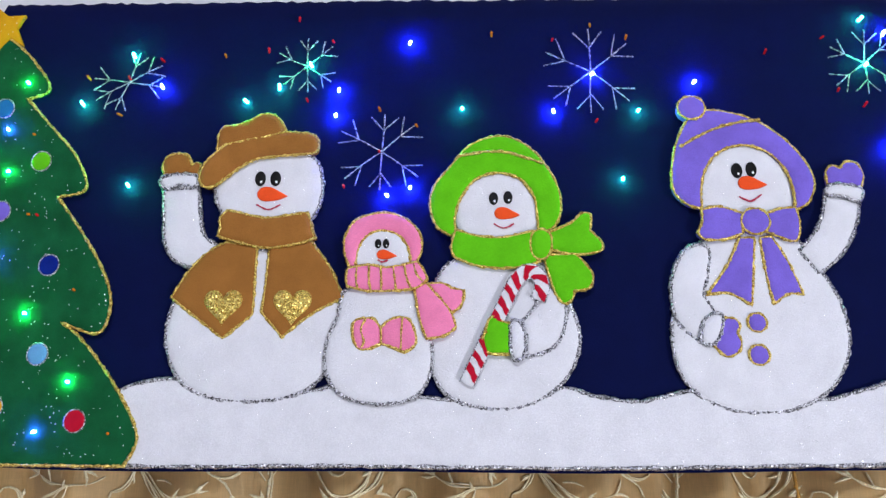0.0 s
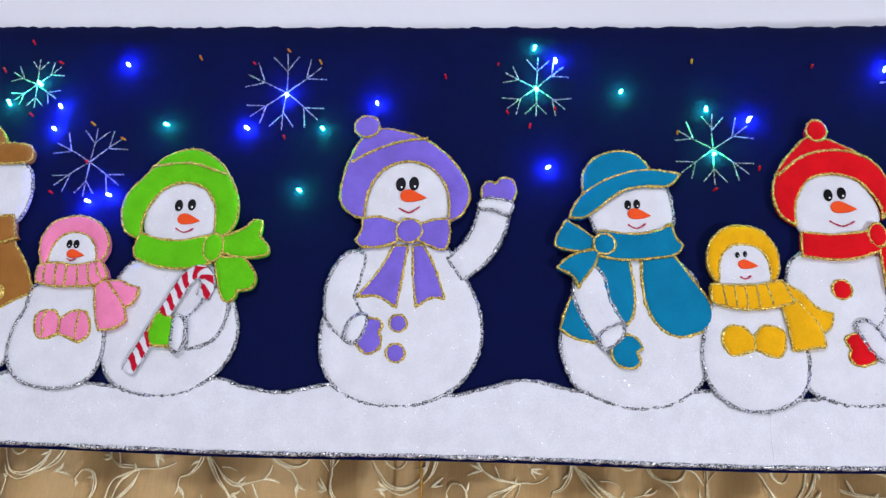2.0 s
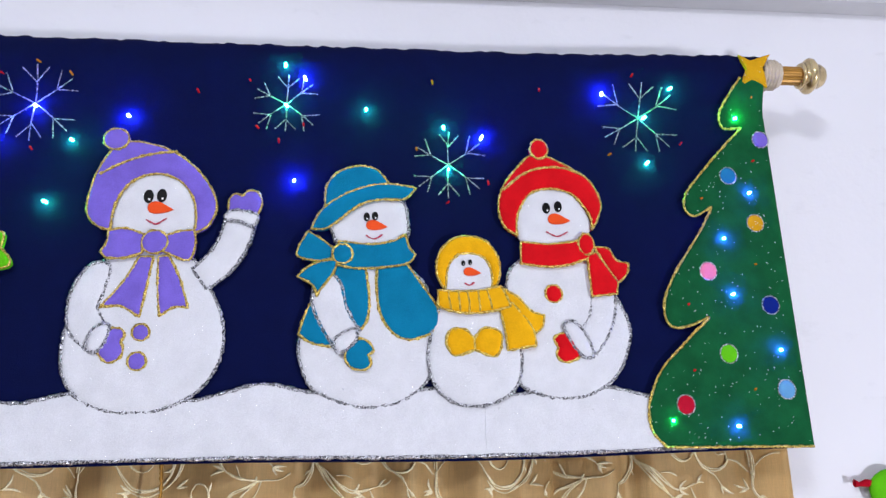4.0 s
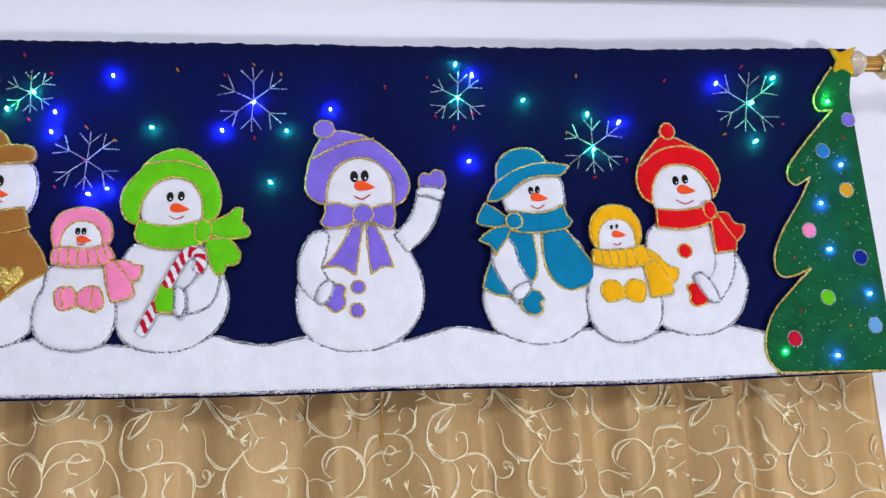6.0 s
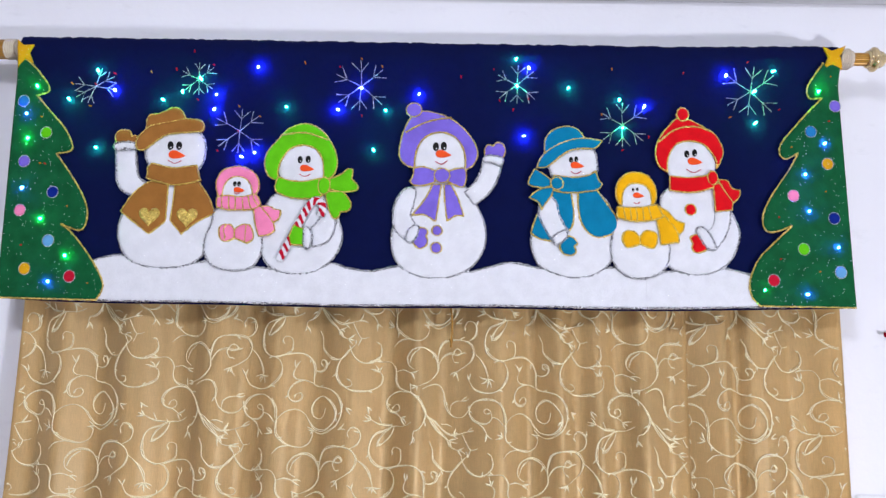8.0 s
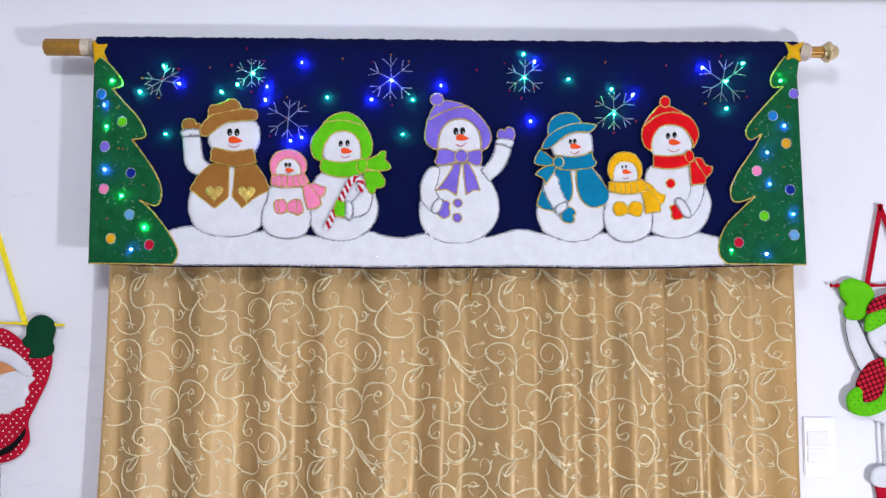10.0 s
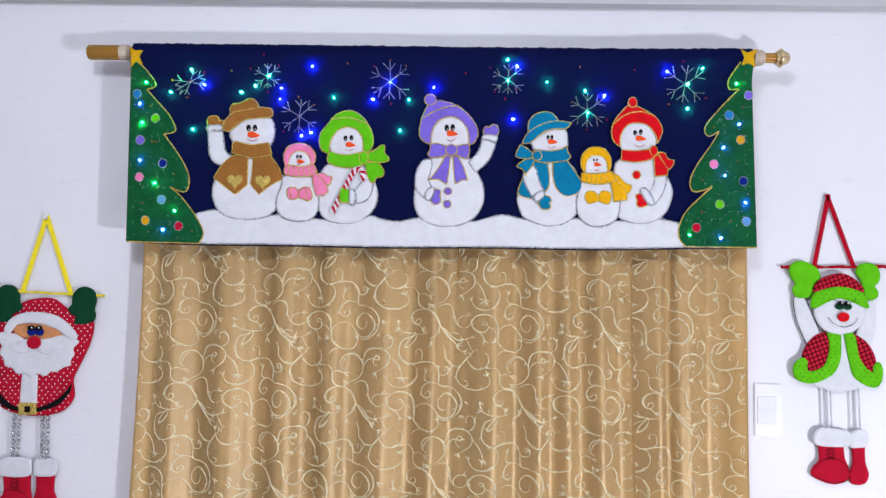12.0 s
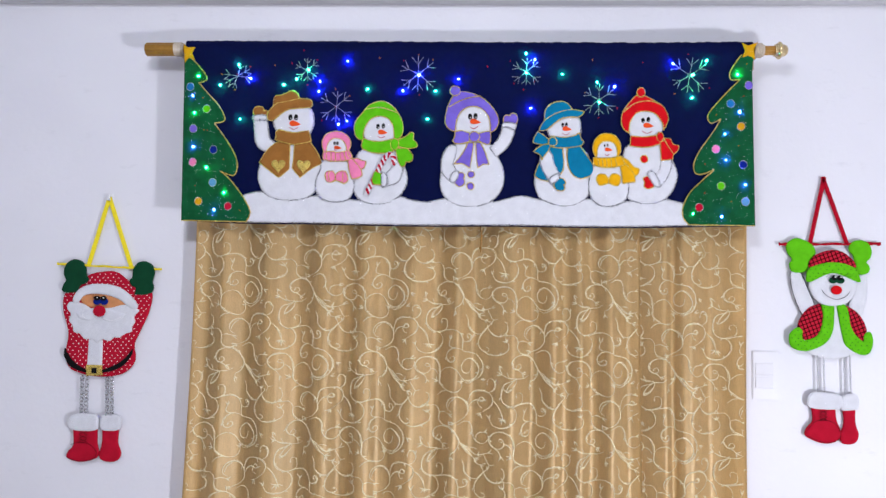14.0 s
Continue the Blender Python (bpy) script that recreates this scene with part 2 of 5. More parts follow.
def slab(bm, pts, y_back, y_front, mat=0, puff=0.0014, soft=0.0045, cell=0.0042):
    """A padded felt shape: pts are (x, z), the front faces -y and swells from the rim inwards."""
    area = sum(a.x * b.y - b.x * a.y for a, b in zip(pts, pts[1:] + pts[:1]))
    if area < 0:
        pts = pts[::-1]
    P = np.array([(p.x, p.y) for p in pts])
    Q = np.roll(P, -1, axis=0)
    n = len(P)
    lo, hi = P.min(axis=0), P.max(axis=0)
    gx, gz = np.meshgrid(np.arange(lo[0] + cell / 2, hi[0], cell), np.arange(lo[1] + cell / 2, hi[1], cell))
    G = np.stack([gx.ravel(), gz.ravel()], axis=1)
    d = np.roll(P, -1, axis=0) - np.roll(P, 1, axis=0)
    d /= np.maximum(np.linalg.norm(d, axis=1, keepdims=True), 1e-9)
    inner = np.stack([-d[:, 1], d[:, 0]], axis=1)
    w = min(soft * 0.3, cell * 0.4)
    G = np.concatenate([P[::2] + inner[::2] * w, P[::2] + inner[::2] * w * 2.4, G]) if n > 8 else G

    def reach(g):
        e = Q - P
        t = np.clip(((g[:, None, :] - P) * e).sum(2) / np.maximum((e * e).sum(1), 1e-12), 0, 1)
        dist = np.linalg.norm(g[:, None, :] - (P + t[..., None] * e), axis=2).min(1)
        up = (P[None, :, 1] > g[:, None, 1]) != (Q[None, :, 1] > g[:, None, 1])
        dz = np.where(np.abs(e[:, 1]) < 1e-12, 1e-12, e[:, 1])
        cross = g[:, None, 0] < P[:, 0] + (g[:, None, 1] - P[:, 1]) * e[:, 0] / dz
        return dist, (up & cross).sum(1) % 2 == 1

    if len(G):
        dist, within = reach(G)
        G = G[within & (dist > w * 0.8)]
    flat = [Vector(v) for v in P.tolist() + G.tolist()]
    cv, _, cf, *_ = delaunay_2d_cdt(flat, [], [list(range(n))], 1, 1e-6)
    arr = np.array([(v.x, v.y) for v in cv])
    dist, _ = reach(arr)
    k = np.clip(dist / soft, 0, 1)
    ys = y_front + puff - puff * np.sqrt(1 - (1 - k) ** 2)
    front = [bm.verts.new((x, y, z)) for (x, z), y in zip(arr.tolist(), ys.tolist())]
    for f in cf:
        v = [front[i] for i in f]
        c = (v[1].co - v[0].co).cross(v[2].co - v[0].co)
        q = bm.faces.new(v if c.y < 0 else v[::-1])
        q.material_index, q.smooth = mat, True
    back = [bm.verts.new((p.x, y_back, p.y)) for p in pts]
    rim = [bm.verts.new((p.x, y_front + puff, p.y)) for p in pts]
    for i in range(n):
        j = (i + 1) % n
        bm.faces.new((back[i], back[j], rim[j], rim[i])).material_index = mat


def bead(bm, pts, y, radius, mat, closed=True, rng=None, sides=5):
    """A raised uneven glue line along pts."""
    rng = rng or random.Random(len(pts))
    rings, n = [], len(pts)
    for i, p in enumerate(pts):
        a = pts[i - 1] if closed or i else p
        b = pts[(i + 1) % n] if closed or i + 1 < n else p
        d = b - a
        d = d.normalized() if d.length > 1e-9 else Vector((1, 0))
        side = Vector((-d.y, d.x))
        r = radius * rng.uniform(0.62, 1.36)
        o = rng.uniform(-0.25, 0.25) * radius
        ring = []
        for k in range(sides):
            ang = 2 * math.pi * k / sides
            c, s = math.cos(ang), math.sin(ang)
            ring.append(bm.verts.new((p.x + side.x * (r * c + o), y - 0.75 * r * s, p.y + side.y * (r * c + o))))
        rings.append(ring)
    for i in range(n if closed else n - 1):
        a, b = rings[i], rings[(i + 1) % n]
        for k in range(sides):
            f = bm.faces.new((a[k], a[(k + 1) % sides], b[(k + 1) % sides], b[k]))
            f.material_index, f.smooth = mat, True


def oval(cx, cz, rx, rz, n=10):
    return [(cx + rx * math.cos(2 * math.pi * i / n), cz + rz * math.sin(2 * math.pi * i / n)) for i in range(n)]


def heart(cx, cz, w):
    out = []
    for i in range(28):
        a = 2 * math.pi * i / 28
        out.append((cx + w * 0.85 * math.sin(a) ** 3, cz + w / 18 * (13 * math.cos(a) - 5 * math.cos(2 * a) - 2 * math.cos(3 * a) - math.cos(4 * a))))
    return out


def front_of(layer):
    return -(0.0026 + 0.0014 * layer)


def figure(x, z, name, label):
    return {"x": x, "z": z, "kind": name, "label": label, "body": None}


def place(fig, pts):
    return [(fig["x"] + a / 100, fig["z"] + b / 100) for a, b in pts]


def piece(fig, name, pts, mat, trim, layer, label=""):
    line_pts = smooth_line(place(fig, pts))
    bm = bmesh.new()
    slab(bm, line_pts, -0.0004, front_of(layer), 0, 0.003 if mat is white_felt else 0.0022, 0.011 if mat is white_felt else 0.006)
    if trim is not None:
        bead(bm, line_pts, front_of(layer) + 0.0022, 0.0019 if trim is silver_glitter else 0.0015, 1)
    if fig["body"] is None:
        ob = part(fig["kind"], bm, [mat] + ([trim] if trim else []), banner, fig["label"])
        fig["body"] = ob
    else:
        ob = part(name, bm, [mat] + ([trim] if trim else []), fig["body"], label)
    return ob


def line(fig, name, pts, mat, width, layer):
    bm = bmesh.new()
    bead(bm, smooth_line(place(fig, pts), False), front_of(layer) + 0.0008, width / 100, 0, False)
    return part(name, bm, mat, fig["body"])


def face(fig, eye_a, eye_b, r, nose, reach, mouth_a, mouth_b, layer):
    y = front_of(layer)
    r *= 1.1
    for ex, ez in (eye_a, eye_b):
        bm = bmesh.new()
        slab(bm, smooth_line(place(fig, oval(ex, ez, r * 0.9, r * 1.32)), step=0.001), y + 0.001, y, 0, 0.0005, 0.0009)
        slab(bm, smooth_line(place(fig, oval(ex + r * 0.18, ez - r * 0.62, r * 0.19, r * 0.22)), step=0.001), y, y - 0.0006, 1, 0.0002, 0.0003)
        part("eye", bm, [black_paint, white_paint], fig["body"], "glossy black painted eye")
    nx, nz = nose
    h = reach * 0.49
    carrot = [(nx - reach, nz + 0.1 * h), (nx - reach * 0.75, nz + 0.85 * h), (nx - reach * 0.2, nz + h), (nx + reach * 0.55, nz + 0.25 * h),
              (nx + reach, nz - 0.3 * h), (nx + reach, nz - 0.3 * h), (nx + reach * 0.4, nz - 0.8 * h), (nx - reach * 0.4, nz - h), (nx - reach * 0.85, nz - 0.7 * h)]
    bm = bmesh.new()
    slab(bm, smooth_line(place(fig, carrot), step=0.0015), y + 0.001, y - 0.0006, 0, 0.0008, 0.0014)
    part("nose", bm, felt_orange, fig["body"], "orange carrot nose")
    mx, mz = (mouth_a[0] + mouth_b[0]) / 2, min(mouth_a[1], mouth_b[1]) - 0.22 * abs(mouth_b[0] - mouth_a[0])
    bm = bmesh.new()
    bead(bm, smooth_line(place(fig, [mouth_a, (mx, mz), mouth_b]), False, 0.001), y + 0.0004, 0.0008, 0, False)
    part("mouth", bm, lip_paint, fig["body"], "thin red stitched smile")


# ---- room ----
WALL_Y, ROOM = 0.085, (-2.4, 2.6, -4.2, 2.62)


def structure(name, boxes, mat, label, category):
    bm = bmesh.new()
    for b in boxes:
        box(bm, *b)
    return tagged(part(name, bm, mat), label, category, kind="structure")


x0, x1, yb, top = ROOM
structure("wall_north", [(x0, x1, WALL_Y, WALL_Y + 0.15, 0, top)], wall_white, "white painted plaster wall behind curtain and banner", "wall")
structure("wall_south", [(x0, x1, yb - 0.15, yb, 0, top)], wall_white, "white painted wall closing the room", "wall")
structure("wall_west", [(x0 - 0.15, x0, yb, WALL_Y, 0, top)], wall_white, "white painted side wall of the room", "wall")
structure("wall_east", [(x1, x1 + 0.15, yb, WALL_Y, 0, top)], wall_white, "white painted side wall of the room", "wall")
structure("floor", [(x0, x1, yb, WALL_Y, -0.1, 0)], floor_tile, "beige tiled floor of the room", "floor")
structure("ceiling", [(x0, x1, yb, WALL_Y, top, top + 0.1)], wall_white, "white painted flat ceiling", "ceiling")
structure("beam", [(x0, x1, WALL_Y - 0.030, WALL_Y - 0.002, 2.181, top - 0.002)], beam_grey, "shallow plaster beam along the top of the wall, greyer than the wall", "beam")

# ---- curtain ----
# where the cloth comes forward and falls back, in turn
FOLDS = [-0.66, -0.625, -0.575, -0.526, -0.46, -0.385, -0.325, -0.275, -0.225, -0.17, -0.116, -0.055, -0.005, 0.045, 0.115, 0.18,
         0.23, 0.26, 0.29, 0.32, 0.353, 0.42, 0.485, 0.508, 0.531, 0.62, 0.686, 0.72]


def fold_y(x, seed=0.0):
    x = min(0.7199, max(-0.6599, x + 0.004 * math.sin(31 * x + seed)))
    i = max(k for k in range(len(FOLDS) - 1) if FOLDS[k] <= x)
    a, b = FOLDS[i], FOLDS[i + 1]

    def depth(k):
        span = FOLDS[min(len(FOLDS) - 1, k + 1)] - FOLDS[max(0, k - 1)]
        return (-1 if k % 2 == 0 else 1) * min(0.0145, 0.125 * span)

    s = 0.5 - 0.5 * math.cos(math.pi * (x - a) / (b - a))
    return 0.046 + depth(i) * (1 - s) + depth(i + 1) * s + 0.0016 * math.sin(83 * x + seed) + 0.0009 * math.sin(190 * x)


def sway(x, z):
    return x * (1 + 0.012 * (1.6 - z)) + 0.003 * math.sin(5 * z + 8 * x)


def curtain_sheet(xa, xb, seed, shift):
    bm = bmesh.new()
    nx, nz = int((xb - xa) / 0.006), 26
    grid = []
    for i in range(nx + 1):
        x = xa + (xb - xa) * i / nx
        col = []
        for j in range(nz + 1):
            z = 2.0 - 1.97 * j / nz
            k = 0.75 + 0.35 * min(1.0, (2.0 - z) / 0.7)
            col.append(bm.verts.new((sway(x, z), 0.046 + shift + (fold_y(x, seed) - 0.046) * k, z)))
        grid.append(col)
    for i in range(nx):
        for j in range(nz):
            bm.faces.new((grid[i][j], grid[i][j + 1], grid[i + 1][j + 1], grid[i + 1][j])).smooth = True
    bmesh.ops.solidify(bm, geom=bm.faces[:], thickness=0.0008)
    return bm


# one repeat of the vine, in half millimetres from the corner of the repeat; the ring's centre is at RING
RING = (425, 226)
RING_SCROLL = [[(375, 130), (400, 138), (445, 150), (475, 185), (483, 225), (470, 265), (440, 290), (410, 304), (384, 294)],
               [(424, 212), (418, 240), (402, 252), (382, 242), (374, 215), (384, 188), (410, 172), (440, 190), (462, 225), (455, 262), (425, 288), (390, 286), (368, 262), (350, 235), (320, 218), (285, 228), (258, 258)],
               [(240, 180), (258, 215), (260, 255), (258, 300), (275, 325), (305, 345), (345, 352), (372, 335), (380, 308)],
               [(305, 345), (275, 350), (252, 372)]]
LEFT_SCROLL = [[(255, 250), (252, 210), (230, 178), (190, 168), (150, 180), (130, 210), (140, 240), (165, 256), (192, 256), (210, 238), (206, 212), (190, 203), (182, 214), (192, 222)],
               [(160, 255), (180, 268), (192, 290)],
               [(210, 232), (232, 238), (252, 262)],
               [(-35, 138), (0, 122), (25, 126), (40, 152), (43, 190), (62, 224), (90, 238), (115, 230), (130, 208)],
               [(64, 220), (66, 195), (85, 180), (105, 178)]]
TOP_SCROLL = [[(130, 105), (150, 138), (195, 150), (235, 138), (264, 108), (270, 72), (255, 42), (232, 34)],
              [(245, 40), (285, 25), (330, 20), (360, 38), (374, 72), (374, 105), (378, 132), (400, 140)],
              [(374, 75), (390, 85), (412, 80), (422, 62), (415, 45), (400, 42), (398, 54)],
              [(138, 2), (165, 25), (184, 55), (194, 85), (200, 105)],
              [(376, 128), (345, 115), (318, 122), (300, 140), (293, 168), (305, 190), (326, 192), (340, 175), (332, 160), (318, 165)],
              [(345, 115), (315, 112), (305, 95), (312, 72)]]
MIDDLE_SCROLL = [[(510, -5), (480, 28), (460, 65), (458, 100), (475, 128), (500, 138), (516, 128), (510, 115)],
                 [(478, 130), (510, 148), (550, 153), (590, 142), (615, 122), (618, 95), (605, 80)],
                 [(500, -10), (512, 20), (535, 45), (570, 52), (600, 35), (612, 10), (605, -20)],
                 [(388, -63), (400, -33), (402, 0), (418, 22), (440, 40), (475, 38), (505, 5), (522, -15)],
                 [(520, 350), (545, 335), (553, 305), (540, 280), (518, 278), (508, 298)]]
LOW_SCROLL = [[(412, 460), (412, 410), (425, 365), (450, 348), (490, 345), (522, 355), (540, 385), (530, 420), (505, 442), (478, 460)],
              [(412, 440), (430, 408), (455, 395), (485, 400), (497, 388), (482, 376), (470, 385), (462, 405), (472, 425)],
              [(330, 455), (310, 440), (305, 412), (322, 385), (355, 375), (388, 390), (408, 420), (412, 455), (400, 478), (378, 498), (343, 513)],
              [(312, 432), (322, 402), (348, 380)]]
RIGHT_SCROLL = [[(612, 45), (645, 45), (664, 72), (664, 110), (680, 138), (720, 152), (752, 180), (770, 215), (790, 250), (815, 285), (858, 320)],
                [(745, 170), (772, 215), (770, 250), (752, 278), (735, 285), (733, 305)],
                [(720, 152), (680, 148), (648, 164), (633, 190), (642, 216), (665, 226), (684, 212), (676, 194), (662, 200)],
                [(642, 216), (675, 230), (688, 242)],
                [(664, 80), (690, 72), (717, 82)],
                [(718, 118), (722, 152)]]
LEAF_SCROLL = [[(725, 255), (700, 270), (665, 272), (635, 285), (600, 300), (585, 330), (582, 370), (595, 400), (625, 418), (660, 415), (690, 400), (695, 375), (690, 350), (668, 345), (660, 358)],
               [(665, 272), (655, 300), (630, 330), (608, 342), (625, 305), (655, 278)],
               [(585, 250), (615, 268), (665, 272)],
               [(610, 240), (622, 268)],
               [(780, 235), (805, 250), (845, 290), (875, 300), (925, 285)],
               [(775, 225), (820, 280), (850, 315), (870, 345), (890, 350)],
               [(905, 295), (920, 325), (935, 348), (960, 342)],
               [(935, 348), (925, 375)],
               [(830, 262), (850, 262), (868, 270)]]
VINE = RING_SCROLL + LEFT_SCROLL + TOP_SCROLL + MIDDLE_SCROLL + LOW_SCROLL + RIGHT_SCROLL + LEAF_SCROLL
# leaf sprays: place, heading, leaves
SPRAYS = [(198, 100, 100, 5), (858, 318, 40, 4), (870, 298, -10, 3), (192, 290, 70, 2), (478, 460, 120, 3), (250, 300, 200, 3), (343, 513, 170, 2),
          (605, 82, -110, 3), (733, 303, 80, 2), (890, 350, 20, 3), (105, 178, -20, 2), (384, 294, 200, 2), (500, 210, 40, 2), (585, 250, 200, 3),
          (688, 242, 30, 3), (612, 45, 200, 2), (717, 82, 20, 2), (475, 285, -20, 2), (312, 72, -90, 2), (925, 285, -30, 2), (570, 205, 60, 2), (130, 105, -100, 2)]


def embroidery(xa, xb, seed, shift, slip):
    bm = bmesh.new()
    rng = random.Random(4)
    cell = 0.000448

    def at(u, z):
        k = 0.75 + 0.35 * min(1.0, (2.0 - z) / 0.7)
        return Vector((sway(u, z), 0.046 + shift - 0.0016 + (fold_y(u, seed) - 0.046) * k, z))

    def ribbon(pts, w0, w1, taper=0.5):
        row = []
        n = len(pts)
        for i, (u, z) in enumerate(pts):
            a, b = pts[max(0, i - 1)], pts[min(n - 1, i + 1)]
            dx, dz = b[0] - a[0], b[1] - a[1]
            ln = math.hypot(dx, dz) or 1
            s = i / max(1, n - 1)
            w = (w0 + (w1 - w0) * s) * (1 - taper + taper * math.sin(math.pi * min(0.95, max(0.05, s)))) * rng.uniform(0.6, 1.3)
            if not (xa + 0.004 < u < xb - 0.004 and z > 0.06):
                row = []
                continue
            ox, oz = -dz / ln * w, dx / ln * w
            mid = at(u, z)
            mid.y -= rng.uniform(0.0005, 0.0012)
            now = [bm.verts.new(at(u + ox, z + oz)), bm.verts.new(mid), bm.verts.new(at(u - ox, z - oz))]
            if row:
                for k in (0, 1):
                    bm.faces.new((row[k], row[k + 1], now[k + 1], now[k]))
            row = now

    def leaf(x, z, turn, ln):
        bow = rng.uniform(-30, 30)
        pts = []
        for i in range(6):
            b = radians(turn + bow * (i / 5 - 0.5))
            pts.append((x + ln * i / 5 * math.cos(b), z + ln * i / 5 * math.sin(b)))
        ribbon(pts, 0.0018, 0.0010, 0.8)

    for r in range(-1, 10):
        for c in range(-4, 5):
            ou, oz = -0.148 + slip + 0.357 * c + (0.18 if r % 2 else 0.0), 1.447 - 0.172 * r
            if ou > xb + 0.25 or ou < xa - 0.3:
                continue

            def spot(p):
                return ou + (p[0] - RING[0]) * cell, oz - (p[1] - RING[1]) * cell

            for st in VINE:
                pts = [(p.x, p.y) for p in smooth_line([spot(p) for p in st], False, 0.0042)]
                ribbon(pts, 0.00108, 0.00095)
                n, phase = len(pts), rng.uniform(0, 6)
                if n > 8:
                    # second strand, winding round the first and swelling at the middle
                    twin = []
                    for i in range(1, n - 1):
                        (ax, az), (bx, bz) = pts[i - 1], pts[i + 1]
                        ln = math.hypot(bx - ax, bz - az) or 1
                        o = 0.0027 * math.sin(math.pi * i / n) * (0.55 + 0.45 * math.sin(0.5 * i + phase))
                        twin.append((pts[i][0] - (bz - az) / ln * o, pts[i][1] + (bx - ax) / ln * o))
                    ribbon(twin, 0.0008, 0.0007)
                if len(st) > 5:
                    a, b = pts[-3], pts[-1]
                    turn = math.degrees(math.atan2(b[1] - a[1], b[0] - a[0]))
                    leaf(*b, turn + rng.uniform(30, 60), 0.007)
                    m, q = pts[len(pts) // 2], pts[len(pts) // 2 + 1]
                    turn = math.degrees(math.atan2(q[1] - m[1], q[0] - m[0]))
                    leaf(*m, turn + rng.choice((-45, 45)), rng.uniform(0.006, 0.010))
            for lx, lz, a, count in SPRAYS:
                x, z = spot((lx, lz))
                for q in range(count):
                    leaf(x, z, -a + (q - (count - 1) / 2) * 40 + rng.uniform(-8, 8), rng.uniform(0.009, 0.015))
    return bm


for xa, xb, seed, shift, slip, label in ((-0.652, 0.435, 0.0, 0.0, 0.0, "gold satin curtain panel with scrolling vine embroidery"),
                                   (0.425, 0.678, 1.7, 0.007, -0.029, "narrow gold satin curtain panel overlapping at the side")):
    hanger = tagged(new("curtain"), label, "curtain", "curtain panels")
    part("fabric", curtain_sheet(xa, xb, seed, shift), gold_satin, hanger)
    tagged(part("embroidery", embroidery(xa, xb, seed, shift, slip), thread, hanger, "pale raised scroll embroidery"), kind="stuff")

# pull cord
bm = bmesh.new()
bead(bm, smooth_line([(0.052, 1.66), (0.049, 1.62), (0.051, 1.59), (0.050, 1.562)], False), 0.016, 0.0016, 0, False)
bead(bm, smooth_line([(0.050, 1.566), (0.050, 1.552)], False), 0.016, 0.003, 0, False)
tagged(part("pull_cord", bm, rod_gold), "short twisted gold pull cord hanging before the curtain", "cord")


# ---- curtain rod ----
def turned(bm, profile, axis_y, axis_z, sides=20, mat=0, flute=0.0):
    """A shape turned round a line along x; profile is (x, radius); flute cuts grooves along it."""
    rings = []
    for x, r in profile:
        ring = []
        for k in range(sides):
            a, q = 2 * math.pi * k / sides, r * (1 - flute * (k % 3 == 0))
            ring.append(bm.verts.new((x, axis_y + q * math.cos(a), axis_z + q * math.sin(a))))
        rings.append(ring)
    for a, b in zip(rings, rings[1:]):
        for k in range(sides):
            f = bm.faces.new((a[k], a[(k + 1) % sides], b[(k + 1) % sides], b[k]))
            f.material_index, f.smooth = mat, sides > 8 and not flute
    bm.faces.new(rings[0][::-1])
    bm.faces.new(rings[-1])


RY, RZ = 0.012, 2.042
rod = tagged(new("curtain_rod"), "gilt curtain rod with ivory brackets and a brass finial", "curtain rod")
bm = bmesh.new()
turned(bm, [(-0.70, 0.0108), (0.742, 0.0108)], RY, RZ, 45, 0, 0.09)
part("pole", bm, rod_gold, rod)
bm = bmesh.new()
turned(bm, [(-0.789, 0.0130), (-0.787, 0.0165), (-0.712, 0.0165), (-0.708, 0.0135)], RY, RZ, 24, 0, 0.10)
part("pole_sleeve", bm, rod_gold, rod, "faceted gilt end sleeve")
for cx in (-0.706, 0.694):
    bm = bmesh.new()
    turned(bm, [(cx - 0.0095 + 0.0019 * k, 0.0178 if k % 2 else 0.0166) for k in range(11)], RY, RZ, 32, 0, 0.03)
    turned(bm, [(cx + 0.0085, 0.0125), (cx + 0.0095, 0.0145), (cx + 0.0135, 0.0145), (cx + 0.0145, 0.0125)], RY, RZ, 16)
    box(bm, cx - 0.006, cx + 0.006, RY + 0.015, WALL_Y + 0.004, RZ - 0.010, RZ + 0.010)
    box(bm, cx - 0.012, cx + 0.012, WALL_Y - 0.006, WALL_Y + 0.004, RZ - 0.026, RZ + 0.026)
    part("bracket", bm, ivory, rod, "shiny ivory bracket")
bm = bmesh.new()
turned(bm, [(0.732, 0.0112), (0.733, 0.0145), (0.736, 0.0150), (0.738, 0.0120), (0.739, 0.0175), (0.742, 0.0205), (0.745, 0.0205), (0.748, 0.0180), (0.750, 0.0150), (0.755, 0.0142), (0.760, 0.0115), (0.763, 0.0070), (0.764, 0.003)], RY, RZ, 24)
part("finial", bm, brass, rod, "turned pale brass finial")
rod.matrix_basis = pose(0, 0, 0, 0, 0, -0.6)

# ---- banner ----
banner = tagged(new("banner"), "navy felt winter banner with snowman patches hanging from the curtain rod", "banner")


def hem(x):
    u = x / 0.68
    return 1.6120 + 0.005 * u + 0.008 * u ** 4 + 0.001 * math.sin(14 * x)


